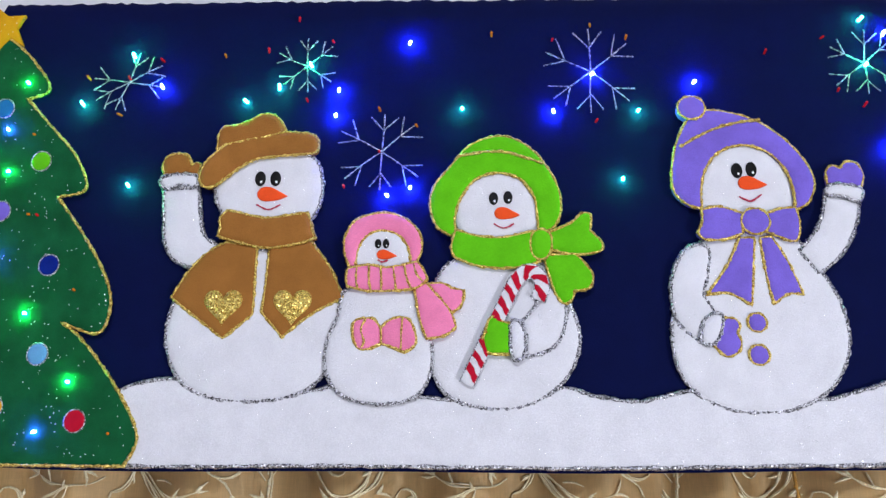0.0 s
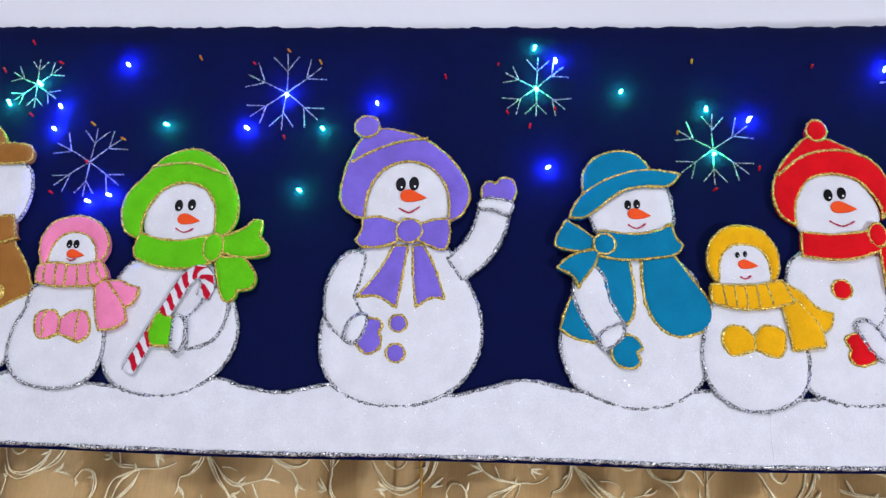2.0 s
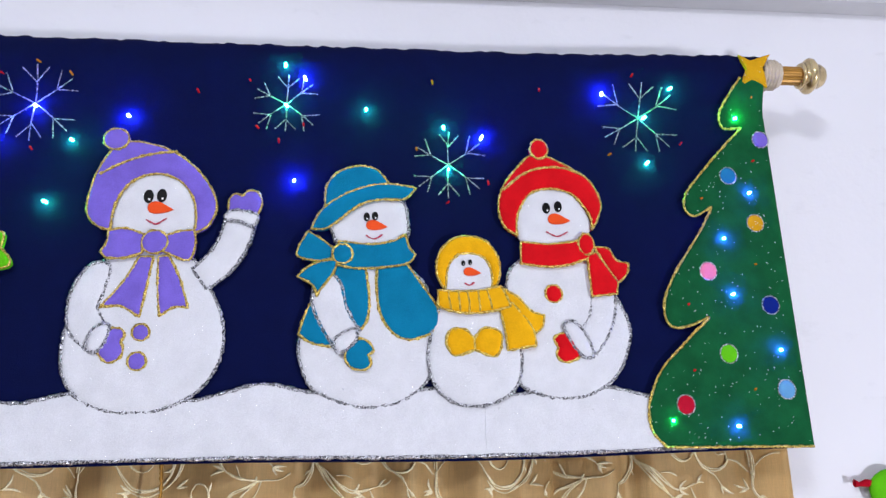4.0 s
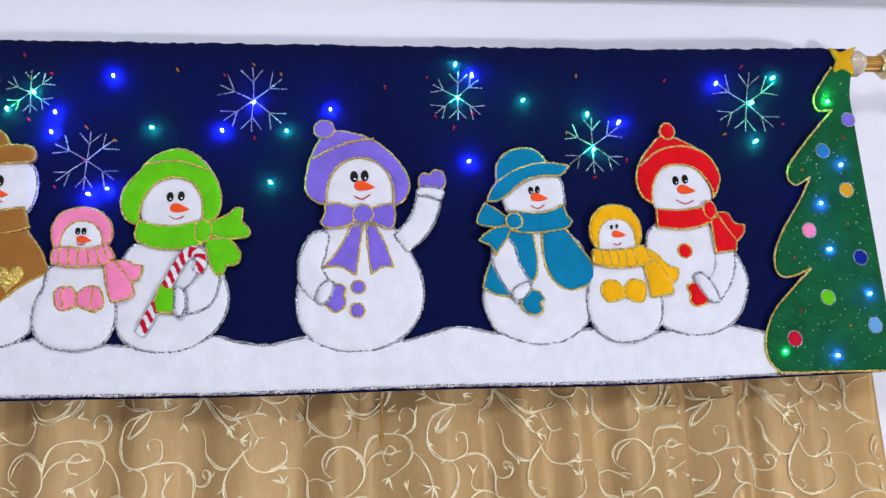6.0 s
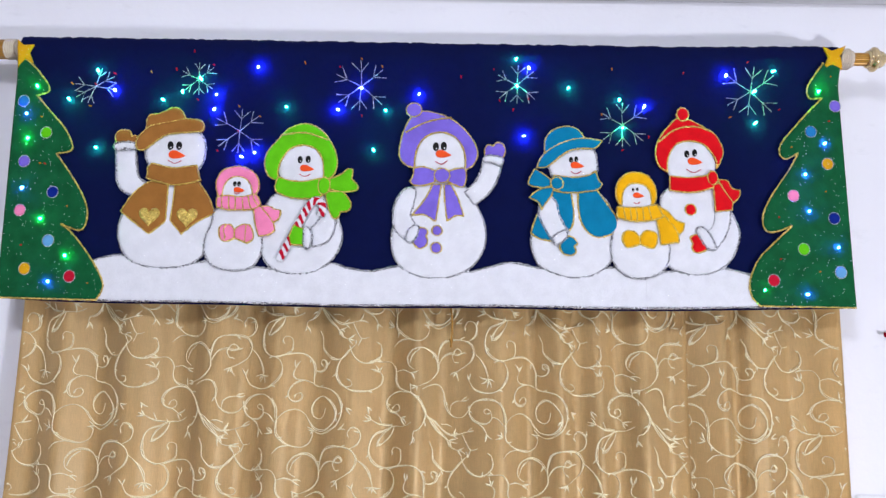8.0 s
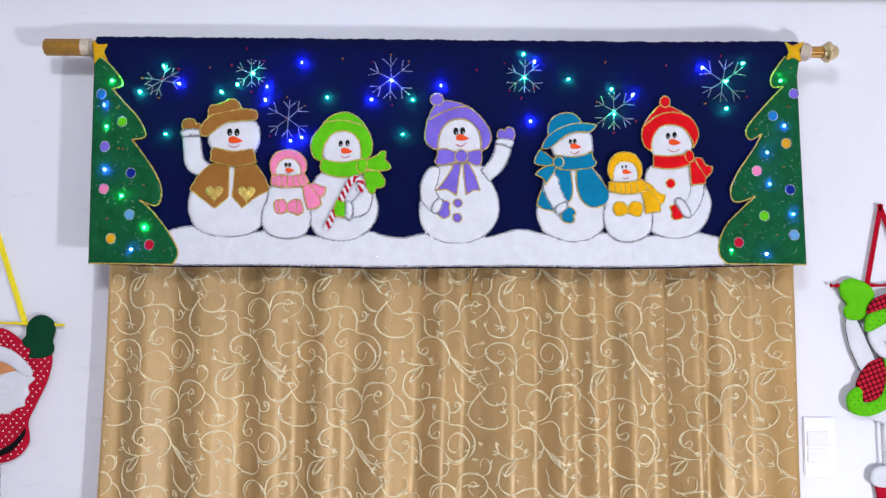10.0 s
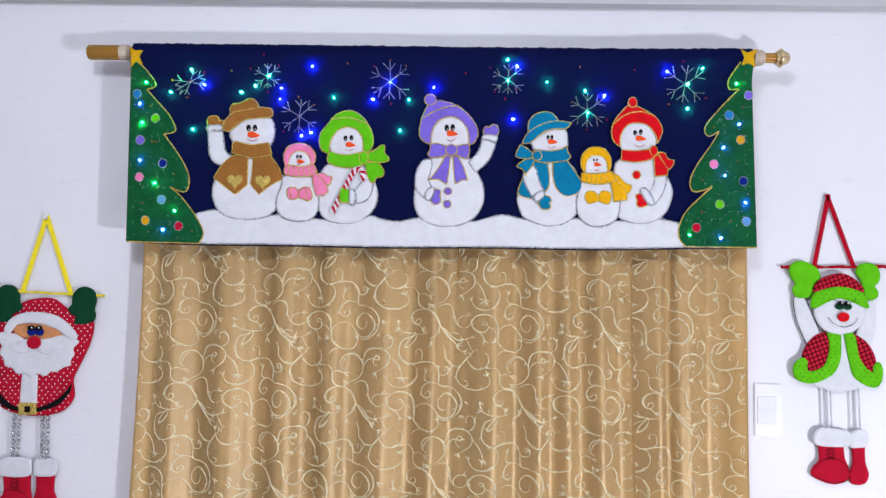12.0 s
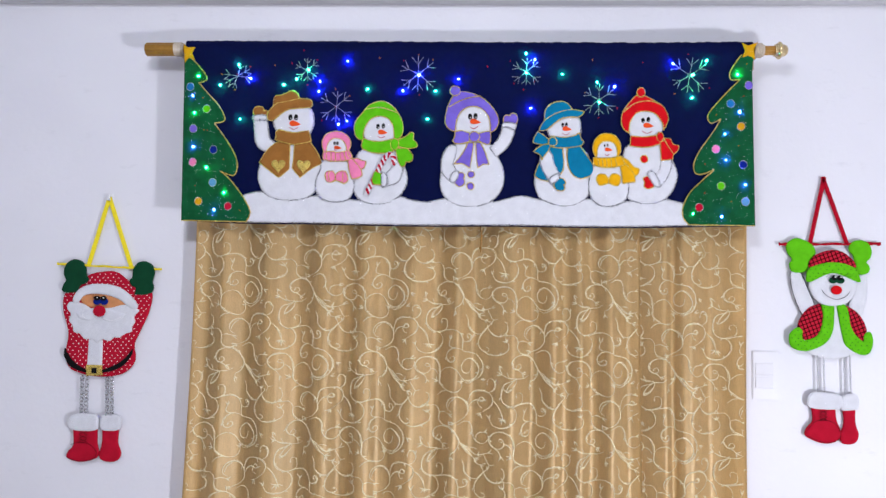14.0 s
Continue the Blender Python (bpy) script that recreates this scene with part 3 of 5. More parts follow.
bm = bmesh.new()
rng = random.Random(7)
cols = []
NX = 240
for i in range(NX + 1):
    s = i / NX
    fray = rng.uniform(-0.0012, 0.0012)
    col = []
    for j in range(36):
        q = j / 35
        xt = -0.680 + 1.360 * s
        if q < 0.12:
            a = math.pi * 0.95 * (1 - q / 0.12)
            y, z = RY + 0.004 - (0.016 + fray * 0.3) * math.cos(a), RZ + 0.0195 * math.sin(a) + (fray if j < 4 else 0)
        else:
            u = (q - 0.12) / 0.88
            z = RZ + (hem(xt) - RZ) * u
            y = 0.002 + 0.0008 * math.sin(16 * xt + 3 * z) * u
        x = xt + 0.007 * max(0.0, RZ - z) / 0.42 * s + 0.010 * max(0.0, RZ - z) / 0.42 * (1 - s)
        col.append(bm.verts.new((x, y, z)))
    cols.append(col)
for i in range(NX):
    for j in range(35):
        bm.faces.new((cols[i][j], cols[i][j + 1], cols[i + 1][j + 1], cols[i + 1][j])).smooth = True
bmesh.ops.recalc_face_normals(bm, faces=bm.faces[:])
part("cloth", bm, navy_cloth, banner, "navy blue cloth with a frayed top fold").modifiers.new("thick", "SOLIDIFY").thickness = 0.0012

# snow drift
SNOW = [(-0.532, 1.673), (-0.509, 1.683), (-0.475, 1.687), (-0.431, 1.678), (-0.387, 1.675), (-0.354, 1.678), (-0.335, 1.681), (-0.296, 1.676), (-0.239, 1.67), (-0.192, 1.673), (-0.144, 1.68), (-0.116, 1.673), (-0.079, 1.669), (-0.036, 1.678), (0.006, 1.678), (0.071, 1.671), (0.109, 1.679), (0.143, 1.687), (0.193, 1.678), (0.248, 1.675), (0.303, 1.682), (0.347, 1.679), (0.39, 1.677), (0.434, 1.683), (0.478, 1.684), (0.521, 1.675), (0.543, 1.67)]
snow_top = smooth_line(SNOW, False, 0.004)
low = [Vector((0.575 - 1.13 * i / 150, hem(0.575 - 1.13 * i / 150) + 0.004)) for i in range(151)]
bm = bmesh.new()
slab(bm, snow_top + low, -0.0004, front_of(0), 0, 0.0016, 0.006, 0.008)
bead(bm, snow_top, front_of(0) + 0.0012, 0.0019, 1, False)
bead(bm, low, front_of(0) + 0.0012, 0.0019, 1, False)
part("snow_drift", bm, [white_felt, silver_glitter], banner, "glittering white felt snow drift with silver edging")

bm = bmesh.new()
bead(bm, smooth_line([(0.357, 1.625), (0.3565, 1.645), (0.358, 1.672)], False), front_of(0), 0.0005, 0, False)
part("seam", bm, white_felt, banner, "stitched seam in the snow")



def cane_stick(fig, pts, r, layer):
    """A flat padded cane with red stripes laid across it."""
    mid = smooth_line(place(fig, pts), False, 0.0015)
    n = len(mid)
    dirs = [(mid[min(n - 1, i + 1)] - mid[max(0, i - 1)]).normalized() for i in range(n)]
    across = [Vector((-d.y, d.x)) for d in dirs]
    y = front_of(layer)
    bm = bmesh.new()
    rows = []
    for p, s, e in zip(mid, across, range(n)):
        w = r * math.sqrt(max(0.05, 1 - (1 - min(1.0, (min(e, n - 1 - e) + 0.4) / 4)) ** 2))
        rows.append([bm.verts.new((p.x + s.x * w * k, y + 0.0013 * k * k, p.y + s.y * w * k)) for k in (-1, -0.6, 0, 0.6, 1)])
    for a, b in zip(rows, rows[1:]):
        for k in range(4):
            bm.faces.new((a[k], b[k], b[k + 1], a[k + 1])).smooth = True
    for side in (-1, 1):
        bead(bm, [p + s * r * side for p, s in zip(mid, across)], y + 0.0014, 0.0006, 2, False)
    i = 3
    while i + 9 < n:
        rib = [[bm.verts.new((mid[q].x + across[q].x * r * k, y - 0.0006 + 0.0013 * k * k, mid[q].y + across[q].y * r * k)) for q, k in ((i + o + int(3 + 3 * k), k) for k in (-0.92, -0.45, 0, 0.45, 0.92))] for o in (0, 4)]
        for k in range(4):
            bm.faces.new((rib[0][k], rib[1][k], rib[1][k + 1], rib[0][k + 1])).material_index = 1
        i += 8
    return part("candy_cane", bm, [white_felt, felt_crimson, silver_glitter], fig["body"], "white cane with red stripes")


tree_of = {}
fig = figure(-0.408, 1.668, 'snowman_applique', 'white felt snowman in a brown hat, scarf and vest, waving')
piece(fig, 'body', [(-7.5, 8.9), (-8.1, 5.9), (-7.5, 3.4), (-6.2, 1.5), (-3.7, 0.3), (-0.3, 0), (3.1, 0.4), (5.4, 1.7), (6.7, 3.9), (7.3, 6.3), (7.4, 8.6), (5.2, 11.9), (0.8, 13.5), (-3.2, 12.7), (-6.3, 10.9)], white_felt, silver_glitter, 1)
piece(fig, 'arm', [(-9.5, 19.2), (-9.5, 19.2), (-6.3, 19.4), (-6.3, 19.4), (-5.9, 16.7), (-5.4, 14.8), (-4, 13.5), (-5.6, 11.7), (-6.6, 11.8), (-8.2, 12.7), (-9, 14.3), (-9.3, 16.7)], white_felt, silver_glitter, 2)
piece(fig, 'cuff', [(-9.8, 20.1), (-9, 20.5), (-7.4, 20.6), (-6.5, 20.4), (-6.3, 19.7), (-6.8, 19.3), (-8.1, 19.5), (-9.1, 19.1), (-9.6, 19.4)], white_felt, silver_glitter, 4)
piece(fig, 'mitten', [(-9.6, 20.6), (-9.6, 20.6), (-9.8, 21.6), (-9.4, 22.4), (-8.4, 22.7), (-7.5, 22.4), (-7.1, 21.5), (-7.1, 21.5), (-6.7, 21.8), (-6.3, 21.6), (-6.4, 20.9), (-6.6, 20.4), (-6.6, 20.4), (-8.2, 20.6)], felt_brown, gold_glitter, 3)
piece(fig, 'head', [(-4.7, 18.8), (-4.5, 20.5), (-2.8, 21.8), (0.3, 22.8), (3.7, 22.5), (4.9, 21), (5.1, 18.8), (4.7, 17.1), (3.7, 16), (0.2, 15.7), (-3.2, 16.1), (-4.3, 17.5)], white_felt, silver_glitter, 2)
face(fig, (-0.6, 20.1), (0.8, 20.1), 0.50, (0.6, 18.6), 1.4, (-0.8, 17.6), (1.4, 17.6), 3)
piece(fig, 'hat_crown', [(-4.8, 22.8), (-4.8, 22.8), (-4.8, 24.4), (-4.4, 25.2), (-3.1, 25.5), (-2, 25.9), (-0.9, 26.5), (0.1, 26.5), (1, 25.8), (1.6, 24.5), (1.6, 24.5), (-0.3, 23.7), (-2.9, 23)], felt_brown, gold_glitter, 4)
piece(fig, 'hat_brim', [(-6.2, 20.2), (-5.8, 21.6), (-4.8, 22.7), (-4, 23.4), (-2.4, 23.8), (-0.4, 24.2), (1.2, 24.6), (2.8, 24.6), (4, 24.4), (4.6, 23.8), (4.5, 22.8), (3.7, 22.5), (1.3, 22.3), (-1, 22), (-2.5, 21.2), (-3.7, 20.2), (-4.7, 19.4), (-5.7, 19.3)], felt_brown, gold_glitter, 5)
piece(fig, 'vest_panel', [(-3.3, 14.1), (-3.3, 14.1), (-0.5, 13.7), (-0.5, 13.7), (-0.5, 10.4), (-0.5, 7.5), (-0.5, 7.5), (-3, 5.4), (-3, 5.4), (-7.8, 9), (-7.8, 9), (-6.6, 11.2), (-5, 13.1)], felt_brown, gold_glitter, 3)
piece(fig, 'vest_panel', [(0.6, 13.7), (0.6, 13.7), (4.3, 14.2), (4.3, 14.2), (6.2, 11.6), (7.4, 9), (7.4, 9), (4.6, 7.5), (2.2, 5.5), (2.2, 5.5), (0.3, 7.7), (0.3, 7.7), (0.5, 10.4)], felt_brown, gold_glitter, 3)
piece(fig, 'scarf', [(-3.4, 17), (-3.4, 17), (-2.4, 16.8), (0.1, 16.3), (2.7, 16.6), (3.9, 16.8), (3.9, 16.8), (4.3, 15.8), (4.4, 15.1), (4.8, 14.4), (4.8, 14.4), (2.8, 13.8), (0.3, 13.5), (-1.7, 13.9), (-4.1, 14.6), (-4.1, 14.6), (-3.9, 15.5), (-4, 16.2)], felt_brown, gold_glitter, 5)
piece(fig, "heart_patch", heart(-3.1, 8.3, 2.0), gold_glitter, None, 5)
piece(fig, "heart_patch", heart(3.0, 8.3, 2.0), gold_glitter, None, 5)

fig = figure(-0.301, 1.666, 'snowman_applique', 'small white felt snowman in a pink hat, scarf and mittens')
piece(fig, 'body', [(-3.1, 9.8), (-3.7, 7.5), (-4.5, 5.5), (-4.7, 3.6), (-4.2, 1.9), (-2.9, 0.6), (-0.5, 0), (2.2, 0.2), (3.8, 1.2), (4.5, 3.1), (4.5, 5), (3.8, 7.2), (3, 9.8), (0, 10.5)], white_felt, silver_glitter, 3)
piece(fig, 'head', [(-2.6, 12.6), (-2.3, 14.1), (-1.1, 15.3), (0.4, 15.6), (1.8, 15), (2.6, 13.3), (2.7, 11.8), (0.2, 11.4), (-2.4, 11.8)], white_felt, None, 4)
face(fig, (-0.3, 14.0), (0.4, 14.0), 0.30, (0.5, 13.0), 0.9, (-0.3, 12.5), (0.6, 12.5), 5)
piece(fig, 'hat', [(-2.8, 11.9), (-2.8, 11.9), (-3.3, 13.4), (-3.2, 14.9), (-2.4, 16.2), (-0.9, 16.8), (0.6, 16.9), (2.2, 16.3), (3.3, 15.1), (3.6, 13.6), (3.1, 12.3), (3.1, 12.3), (2.6, 11.9), (2.6, 11.9), (2.5, 13.3), (1.8, 14.6), (0.7, 15.2), (-0.6, 15.2), (-1.6, 14.5), (-2.1, 13.4), (-2.3, 11.9), (-2.3, 11.9)], felt_pink, gold_glitter, 5)
piece(fig, 'scarf_tail', [(4.1, 10.4), (4.1, 10.4), (5.5, 10.4), (6.2, 10), (7.3, 9.8), (7.3, 9.8), (7.1, 8.5), (6.1, 7.7), (6.1, 7.7)], felt_pink, gold_glitter, 5)
piece(fig, 'scarf_tail', [(3, 10), (3, 10), (4, 10.4), (4, 10.4), (5.7, 8.5), (6.3, 7.5), (6.6, 6.5), (6.6, 6.5), (5.7, 5.8), (4.1, 5.5), (4.1, 5.5), (3.5, 7.2)], felt_pink, gold_glitter, 6)
piece(fig, 'scarf', [(-2.9, 11.7), (-2.9, 11.7), (-1.3, 12), (0.7, 11.8), (3.2, 12.3), (3.2, 12.3), (3.8, 11.5), (4.1, 10.7), (4.1, 10.7), (3, 9.9), (0.8, 9.7), (-1.2, 9.7), (-2.9, 10.1), (-2.9, 10.1), (-3, 11)], felt_pink, gold_glitter, 7)
line(fig, 'scarf_rib', [(-2.1, 11.8), (-2.1, 10.5), (-1.9, 9.8)], gold_glitter, 0.10, 7.6)
line(fig, 'scarf_rib', [(-1, 11.9), (-1, 10.6), (-0.8, 9.7)], gold_glitter, 0.10, 7.6)
line(fig, 'scarf_rib', [(0, 11.9), (0.1, 10.5), (0.1, 9.7)], gold_glitter, 0.10, 7.6)
line(fig, 'scarf_rib', [(1.1, 11.8), (1.3, 10.5), (1.4, 9.7)], gold_glitter, 0.10, 7.6)
line(fig, 'scarf_rib', [(2.1, 11.9), (2.3, 10.8), (2.7, 9.9)], gold_glitter, 0.10, 7.6)
line(fig, 'scarf_rib', [(2.9, 12), (3.2, 11.1), (3.7, 10.5)], gold_glitter, 0.10, 7.6)
piece(fig, 'mitten', [(-2.3, 6), (-2.2, 7), (-1.4, 7.3), (-0.5, 7.2), (0.1, 6.4), (0.1, 6.4), (0.2, 5.1), (0.2, 5.1), (-1.1, 4.6), (-1.9, 4.8)], felt_pink, gold_glitter, 5)
piece(fig, 'mitten', [(0.1, 6.4), (0.1, 6.4), (0.8, 7.1), (1.9, 7.4), (2.6, 7.1), (3.1, 6), (3.1, 5), (2.2, 4.4), (1.4, 4.7), (0.2, 5.1), (0.2, 5.1)], felt_pink, gold_glitter, 5)
line(fig, 'mitten_seam', [(-1.2, 7.2), (-1.6, 6.3), (-1.3, 5.3), (-1.5, 4.7)], gold_glitter, 0.10, 5.6)
line(fig, 'mitten_seam', [(2, 7.3), (1.9, 6), (1.9, 4.6)], gold_glitter, 0.10, 5.6)
line(fig, 'mitten_seam', [(0.1, 6.4), (0.2, 5.8), (0.1, 5.1)], gold_glitter, 0.10, 5.6)

fig = figure(-0.194, 1.663, 'snowman_applique', 'white felt snowman in a green hat holding a striped cane')
piece(fig, 'body', [(-4.5, 12.8), (-5.9, 10.8), (-6.4, 7.8), (-6.4, 4.8), (-6, 2.7), (-4.5, 0.8), (-1.7, 0), (1.4, 0.1), (4, 1.3), (5.8, 3.2), (6.6, 5.6), (6.3, 7.8), (5.3, 10), (3.4, 12.8), (-0.5, 13.6)], white_felt, silver_glitter, 1)
piece(fig, 'head', [(-4.1, 16.5), (-3.9, 18.9), (-2.5, 20.6), (-0.4, 21.3), (1.8, 20.7), (3, 18.9), (3.5, 16.5), (2.3, 15), (-0.5, 14.5), (-3, 15)], white_felt, None, 2)
face(fig, (-0.7, 18.6), (0.6, 18.7), 0.42, (0.5, 17.2), 1.15, (-0.7, 16.2), (1.1, 16.2), 3)
piece(fig, 'hat', [(-4.5, 15.1), (-4.5, 15.1), (-5.8, 16), (-6.4, 17.9), (-6.1, 19.7), (-4.7, 21.6), (-2.9, 23.7), (-0.8, 24.6), (1, 24.5), (2.8, 23.4), (4, 21.9), (5.1, 19.7), (5.3, 17.5), (4.6, 15.9), (3.3, 15.3), (3.3, 15.3), (3.2, 17), (2.9, 18.9), (1.7, 20.5), (-0.4, 21.1), (-2.4, 20.4), (-3.7, 18.6), (-4.2, 16.8), (-4.1, 15.3), (-4.1, 15.3)], felt_green, gold_glitter, 4)
line(fig, 'hat_band', [(-3.9, 22.6), (-1.9, 23), (-0.4, 23.1), (1.2, 22.8), (3.8, 21.9)], gold_glitter, 0.15, 4.9)
piece(fig, 'arm', [(4.6, 11), (4.6, 11), (5.5, 8.8), (5.1, 6.3), (3.9, 4.9), (2, 4.3), (2, 4.3), (1.6, 7.3), (1.6, 7.3), (2.6, 8.4), (3.6, 10)], white_felt, silver_glitter, 3)
piece(fig, 'bow_loop', [(4.1, 15.3), (4.1, 15.3), (6.1, 16.2), (7.1, 17.1), (7.9, 17), (7.8, 15.5), (7.8, 15.5), (8.7, 14.6), (8.8, 13.8), (7.7, 13.4), (5.9, 13.4), (4, 13.8), (4, 13.8)], felt_green, gold_glitter, 5)
piece(fig, 'bow_loop', [(3.6, 13.3), (3.6, 13.3), (5.4, 13.3), (6.4, 13.3), (7.4, 12.3), (7.9, 11.3), (7.5, 10.3), (6.2, 10), (6.2, 10), (6, 9.3), (5.3, 8.9), (4.6, 9.8), (4.1, 11.3)], felt_green, gold_glitter, 5)
piece(fig, 'scarf', [(-4.1, 15.6), (-4.1, 15.6), (-2, 15), (0, 14.9), (2, 15.3), (2.8, 15.5), (2.8, 15.5), (3, 13.3), (3.3, 12.7), (3.3, 12.7), (1.5, 12.2), (-0.5, 12.1), (-2.5, 12.4), (-4.2, 13.1), (-4.2, 13.1), (-4.5, 14)], felt_green, gold_glitter, 5)
piece(fig, 'bow_knot', [(2.7, 15.2), (3.5, 15.6), (4.3, 15), (4.3, 13.8), (3.7, 12.9), (2.8, 13.1), (2.5, 14.1)], felt_green, gold_glitter, 6)
cane_stick(fig, [(-3.2, 1.9), (-2.4, 3.6), (-1.6, 5.3), (0.1, 8.8), (1.0, 10.6), (1.7, 11.5), (2.5, 11.8), (3.2, 11.3), (3.4, 10.3), (3.0, 9.2)], 0.0064, 5)
piece(fig, 'cuff', [(0.6, 7), (1.3, 7.3), (1.8, 6.5), (1.9, 5.1), (1.5, 4.1), (0.9, 4), (0.6, 4.8)], white_felt, silver_glitter, 7)
piece(fig, 'mitten', [(-1.6, 6.3), (-1.2, 7.5), (-0.6, 7.7), (-0.1, 7.3), (0.6, 7.1), (0.6, 7.1), (0.6, 4.5), (0.6, 4.5), (-0.7, 4.5), (-1.5, 4.7), (-1.8, 5.6)], felt_green, gold_glitter, 6)

fig = figure(0.018, 1.66, 'snowman_applique', 'white felt snowman in a purple pompom hat and bow, waving')
piece(fig, 'body', [(-3.5, 14.9), (-5.6, 10.5), (-6.6, 7.5), (-6.5, 4.2), (-5.2, 1.8), (-2.8, 0.4), (-0.2, 0), (3.1, 0.3), (6.1, 1.8), (7.8, 4.1), (8.4, 6.5), (8, 9.5), (6.5, 12.5), (4.8, 15.1), (1, 16.1)], white_felt, silver_glitter, 1)
piece(fig, 'arm', [(7.8, 19.2), (7.8, 19.2), (10.8, 18.8), (10.8, 18.8), (10.3, 16.6), (9.1, 14.3), (7.4, 12.6), (6.4, 12), (6.4, 12), (4.9, 14), (4.9, 14), (6.3, 15.5), (7.3, 17.2)], white_felt, silver_glitter, 2)
piece(fig, 'cuff', [(7.9, 19.8), (8.9, 20.2), (11, 19.8), (11, 19), (10.4, 18.5), (9.3, 19), (8, 19.1)], white_felt, silver_glitter, 4)
piece(fig, 'mitten', [(8.1, 20.2), (8.1, 20.2), (8.1, 21.4), (8.7, 22), (9.4, 21.7), (9.4, 21.7), (9.9, 22.3), (10.9, 22.2), (11.4, 21.1), (11, 19.8), (11, 19.8)], felt_purple, gold_glitter, 3)
piece(fig, 'head', [(-3.4, 19.1), (-2.9, 21.5), (-1.4, 23.6), (0.8, 24.2), (2.9, 23.6), (4.5, 21.7), (5, 19.6), (4.7, 17.7), (3, 16.8), (-0.5, 16.5), (-2.9, 17.5)], white_felt, None, 2)
face(fig, (0.1, 21.5), (1.4, 21.6), 0.50, (1.4, 20.3), 1.3, (0.1, 19.0), (2.1, 19.2), 3)
piece(fig, 'hat', [(-3.3, 17.9), (-3.3, 17.9), (-4.6, 18.3), (-5.7, 19.6), (-5.7, 21.8), (-5.1, 24.3), (-4, 26.4), (-2.5, 27.4), (-0.5, 27.3), (2, 26.5), (4.4, 24.8), (6.2, 22.5), (6.9, 20.4), (6.2, 18.5), (4.9, 17.7), (4.9, 17.7), (5, 19.3), (4.5, 21.5), (3, 23.3), (0.8, 24), (-1.4, 23.3), (-2.8, 21.5), (-3.3, 19.3)], felt_purple, gold_glitter, 4)
line(fig, 'hat_band', [(-4.9, 23.7), (-2.7, 25), (-0.1, 26), (2.6, 26.4)], gold_glitter, 0.15, 4.9)
piece(fig, 'pompom', oval(-3.6, 27.6, 1.25, 1.15), felt_purple, gold_glitter, 6)
piece(fig, 'scarf_tail', [(-0.2, 15.2), (-0.2, 15.2), (1.1, 15.2), (1.1, 15.2), (0.3, 9.1), (0.3, 9.1), (-1.6, 10.2), (-3.5, 10), (-3.5, 10), (-1.6, 12.5)], felt_purple, gold_glitter, 3)
piece(fig, 'scarf_tail', [(1.6, 15.2), (1.6, 15.2), (2.6, 15.3), (2.6, 15.3), (3.8, 13), (4.8, 10.1), (4.8, 10.1), (3.5, 10.1), (2.2, 9.2), (2.2, 9.2), (1.8, 12)], felt_purple, gold_glitter, 3)
piece(fig, 'bow_loop', [(-3.4, 17.7), (-3.4, 17.7), (-1.8, 18), (0.3, 17.3), (0.3, 17.3), (0, 15.5), (0, 15.5), (-1.6, 15), (-3.3, 15), (-3.9, 15.6), (-3.9, 15.6), (-3.4, 16.7)], felt_purple, gold_glitter, 5)
piece(fig, 'bow_loop', [(2.2, 17.3), (2.2, 17.3), (3.6, 17.8), (4.9, 17.9), (4.9, 17.9), (5.1, 16.6), (4.9, 15.3), (4.3, 14.8), (2.1, 15.7), (2.1, 15.7)], felt_purple, gold_glitter, 5)
piece(fig, 'bow_knot', oval(1.2, 16.6, 1.25, 1.20), felt_purple, gold_glitter, 6)
piece(fig, 'arm', [(-5.1, 14.1), (-3.4, 14.6), (-2.9, 13.6), (-3.3, 11.5), (-3.7, 10), (-2.9, 8.2), (-4.2, 5.7), (-4.2, 5.7), (-5.9, 7.3), (-6.5, 9), (-6.4, 11.5)], white_felt, silver_glitter, 2)
piece(fig, 'mitten', [(-2.5, 8), (-2.5, 8), (-1.3, 7.9), (-0.9, 7.3), (-1.2, 6.7), (-1.2, 6.7), (-0.9, 5.8), (-1.3, 5), (-2.3, 4.7), (-3.3, 5.7), (-3.3, 5.7)], felt_purple, gold_glitter, 3)
piece(fig, 'cuff', [(-3.9, 7.8), (-2.9, 8.4), (-2.3, 8), (-2.6, 6.6), (-3.3, 5.7), (-4.1, 5.7), (-4.3, 6.6)], white_felt, silver_glitter, 4)
piece(fig, 'button', oval(0.6, 7.6, 0.80, 0.80), felt_purple, gold_glitter, 3)
piece(fig, 'button', oval(0.5, 4.8, 0.85, 0.85), felt_purple, gold_glitter, 3)

fig = figure(0.245, 1.665, 'snowman_applique', 'white felt snowman in a teal brimmed hat, scarf and cape')
piece(fig, 'body', [(-5.8, 10.4), (-6.9, 7.3), (-7, 5), (-6.1, 2.3), (-4.4, 1), (-1.6, 0.1), (0.6, 0), (3.3, 0.7), (5.5, 2.5), (6.4, 5.3), (6.5, 8.7), (4.4, 13.3), (-0.2, 14.4), (-4.5, 13.7)], white_felt, silver_glitter, 1)
piece(fig, 'head', [(-4, 17.3), (-4.2, 18.5), (-2.6, 19.8), (0.3, 21.2), (3, 21), (3.6, 19), (3.5, 17.1), (2.4, 16.2), (-0.8, 15.7), (-3.2, 16.1)], white_felt, silver_glitter, 2)
face(fig, (-0.65, 19.2), (0.2, 19.3), 0.33, (0.4, 18.3), 1.1, (-0.7, 17.2), (1.0, 17.3), 3)
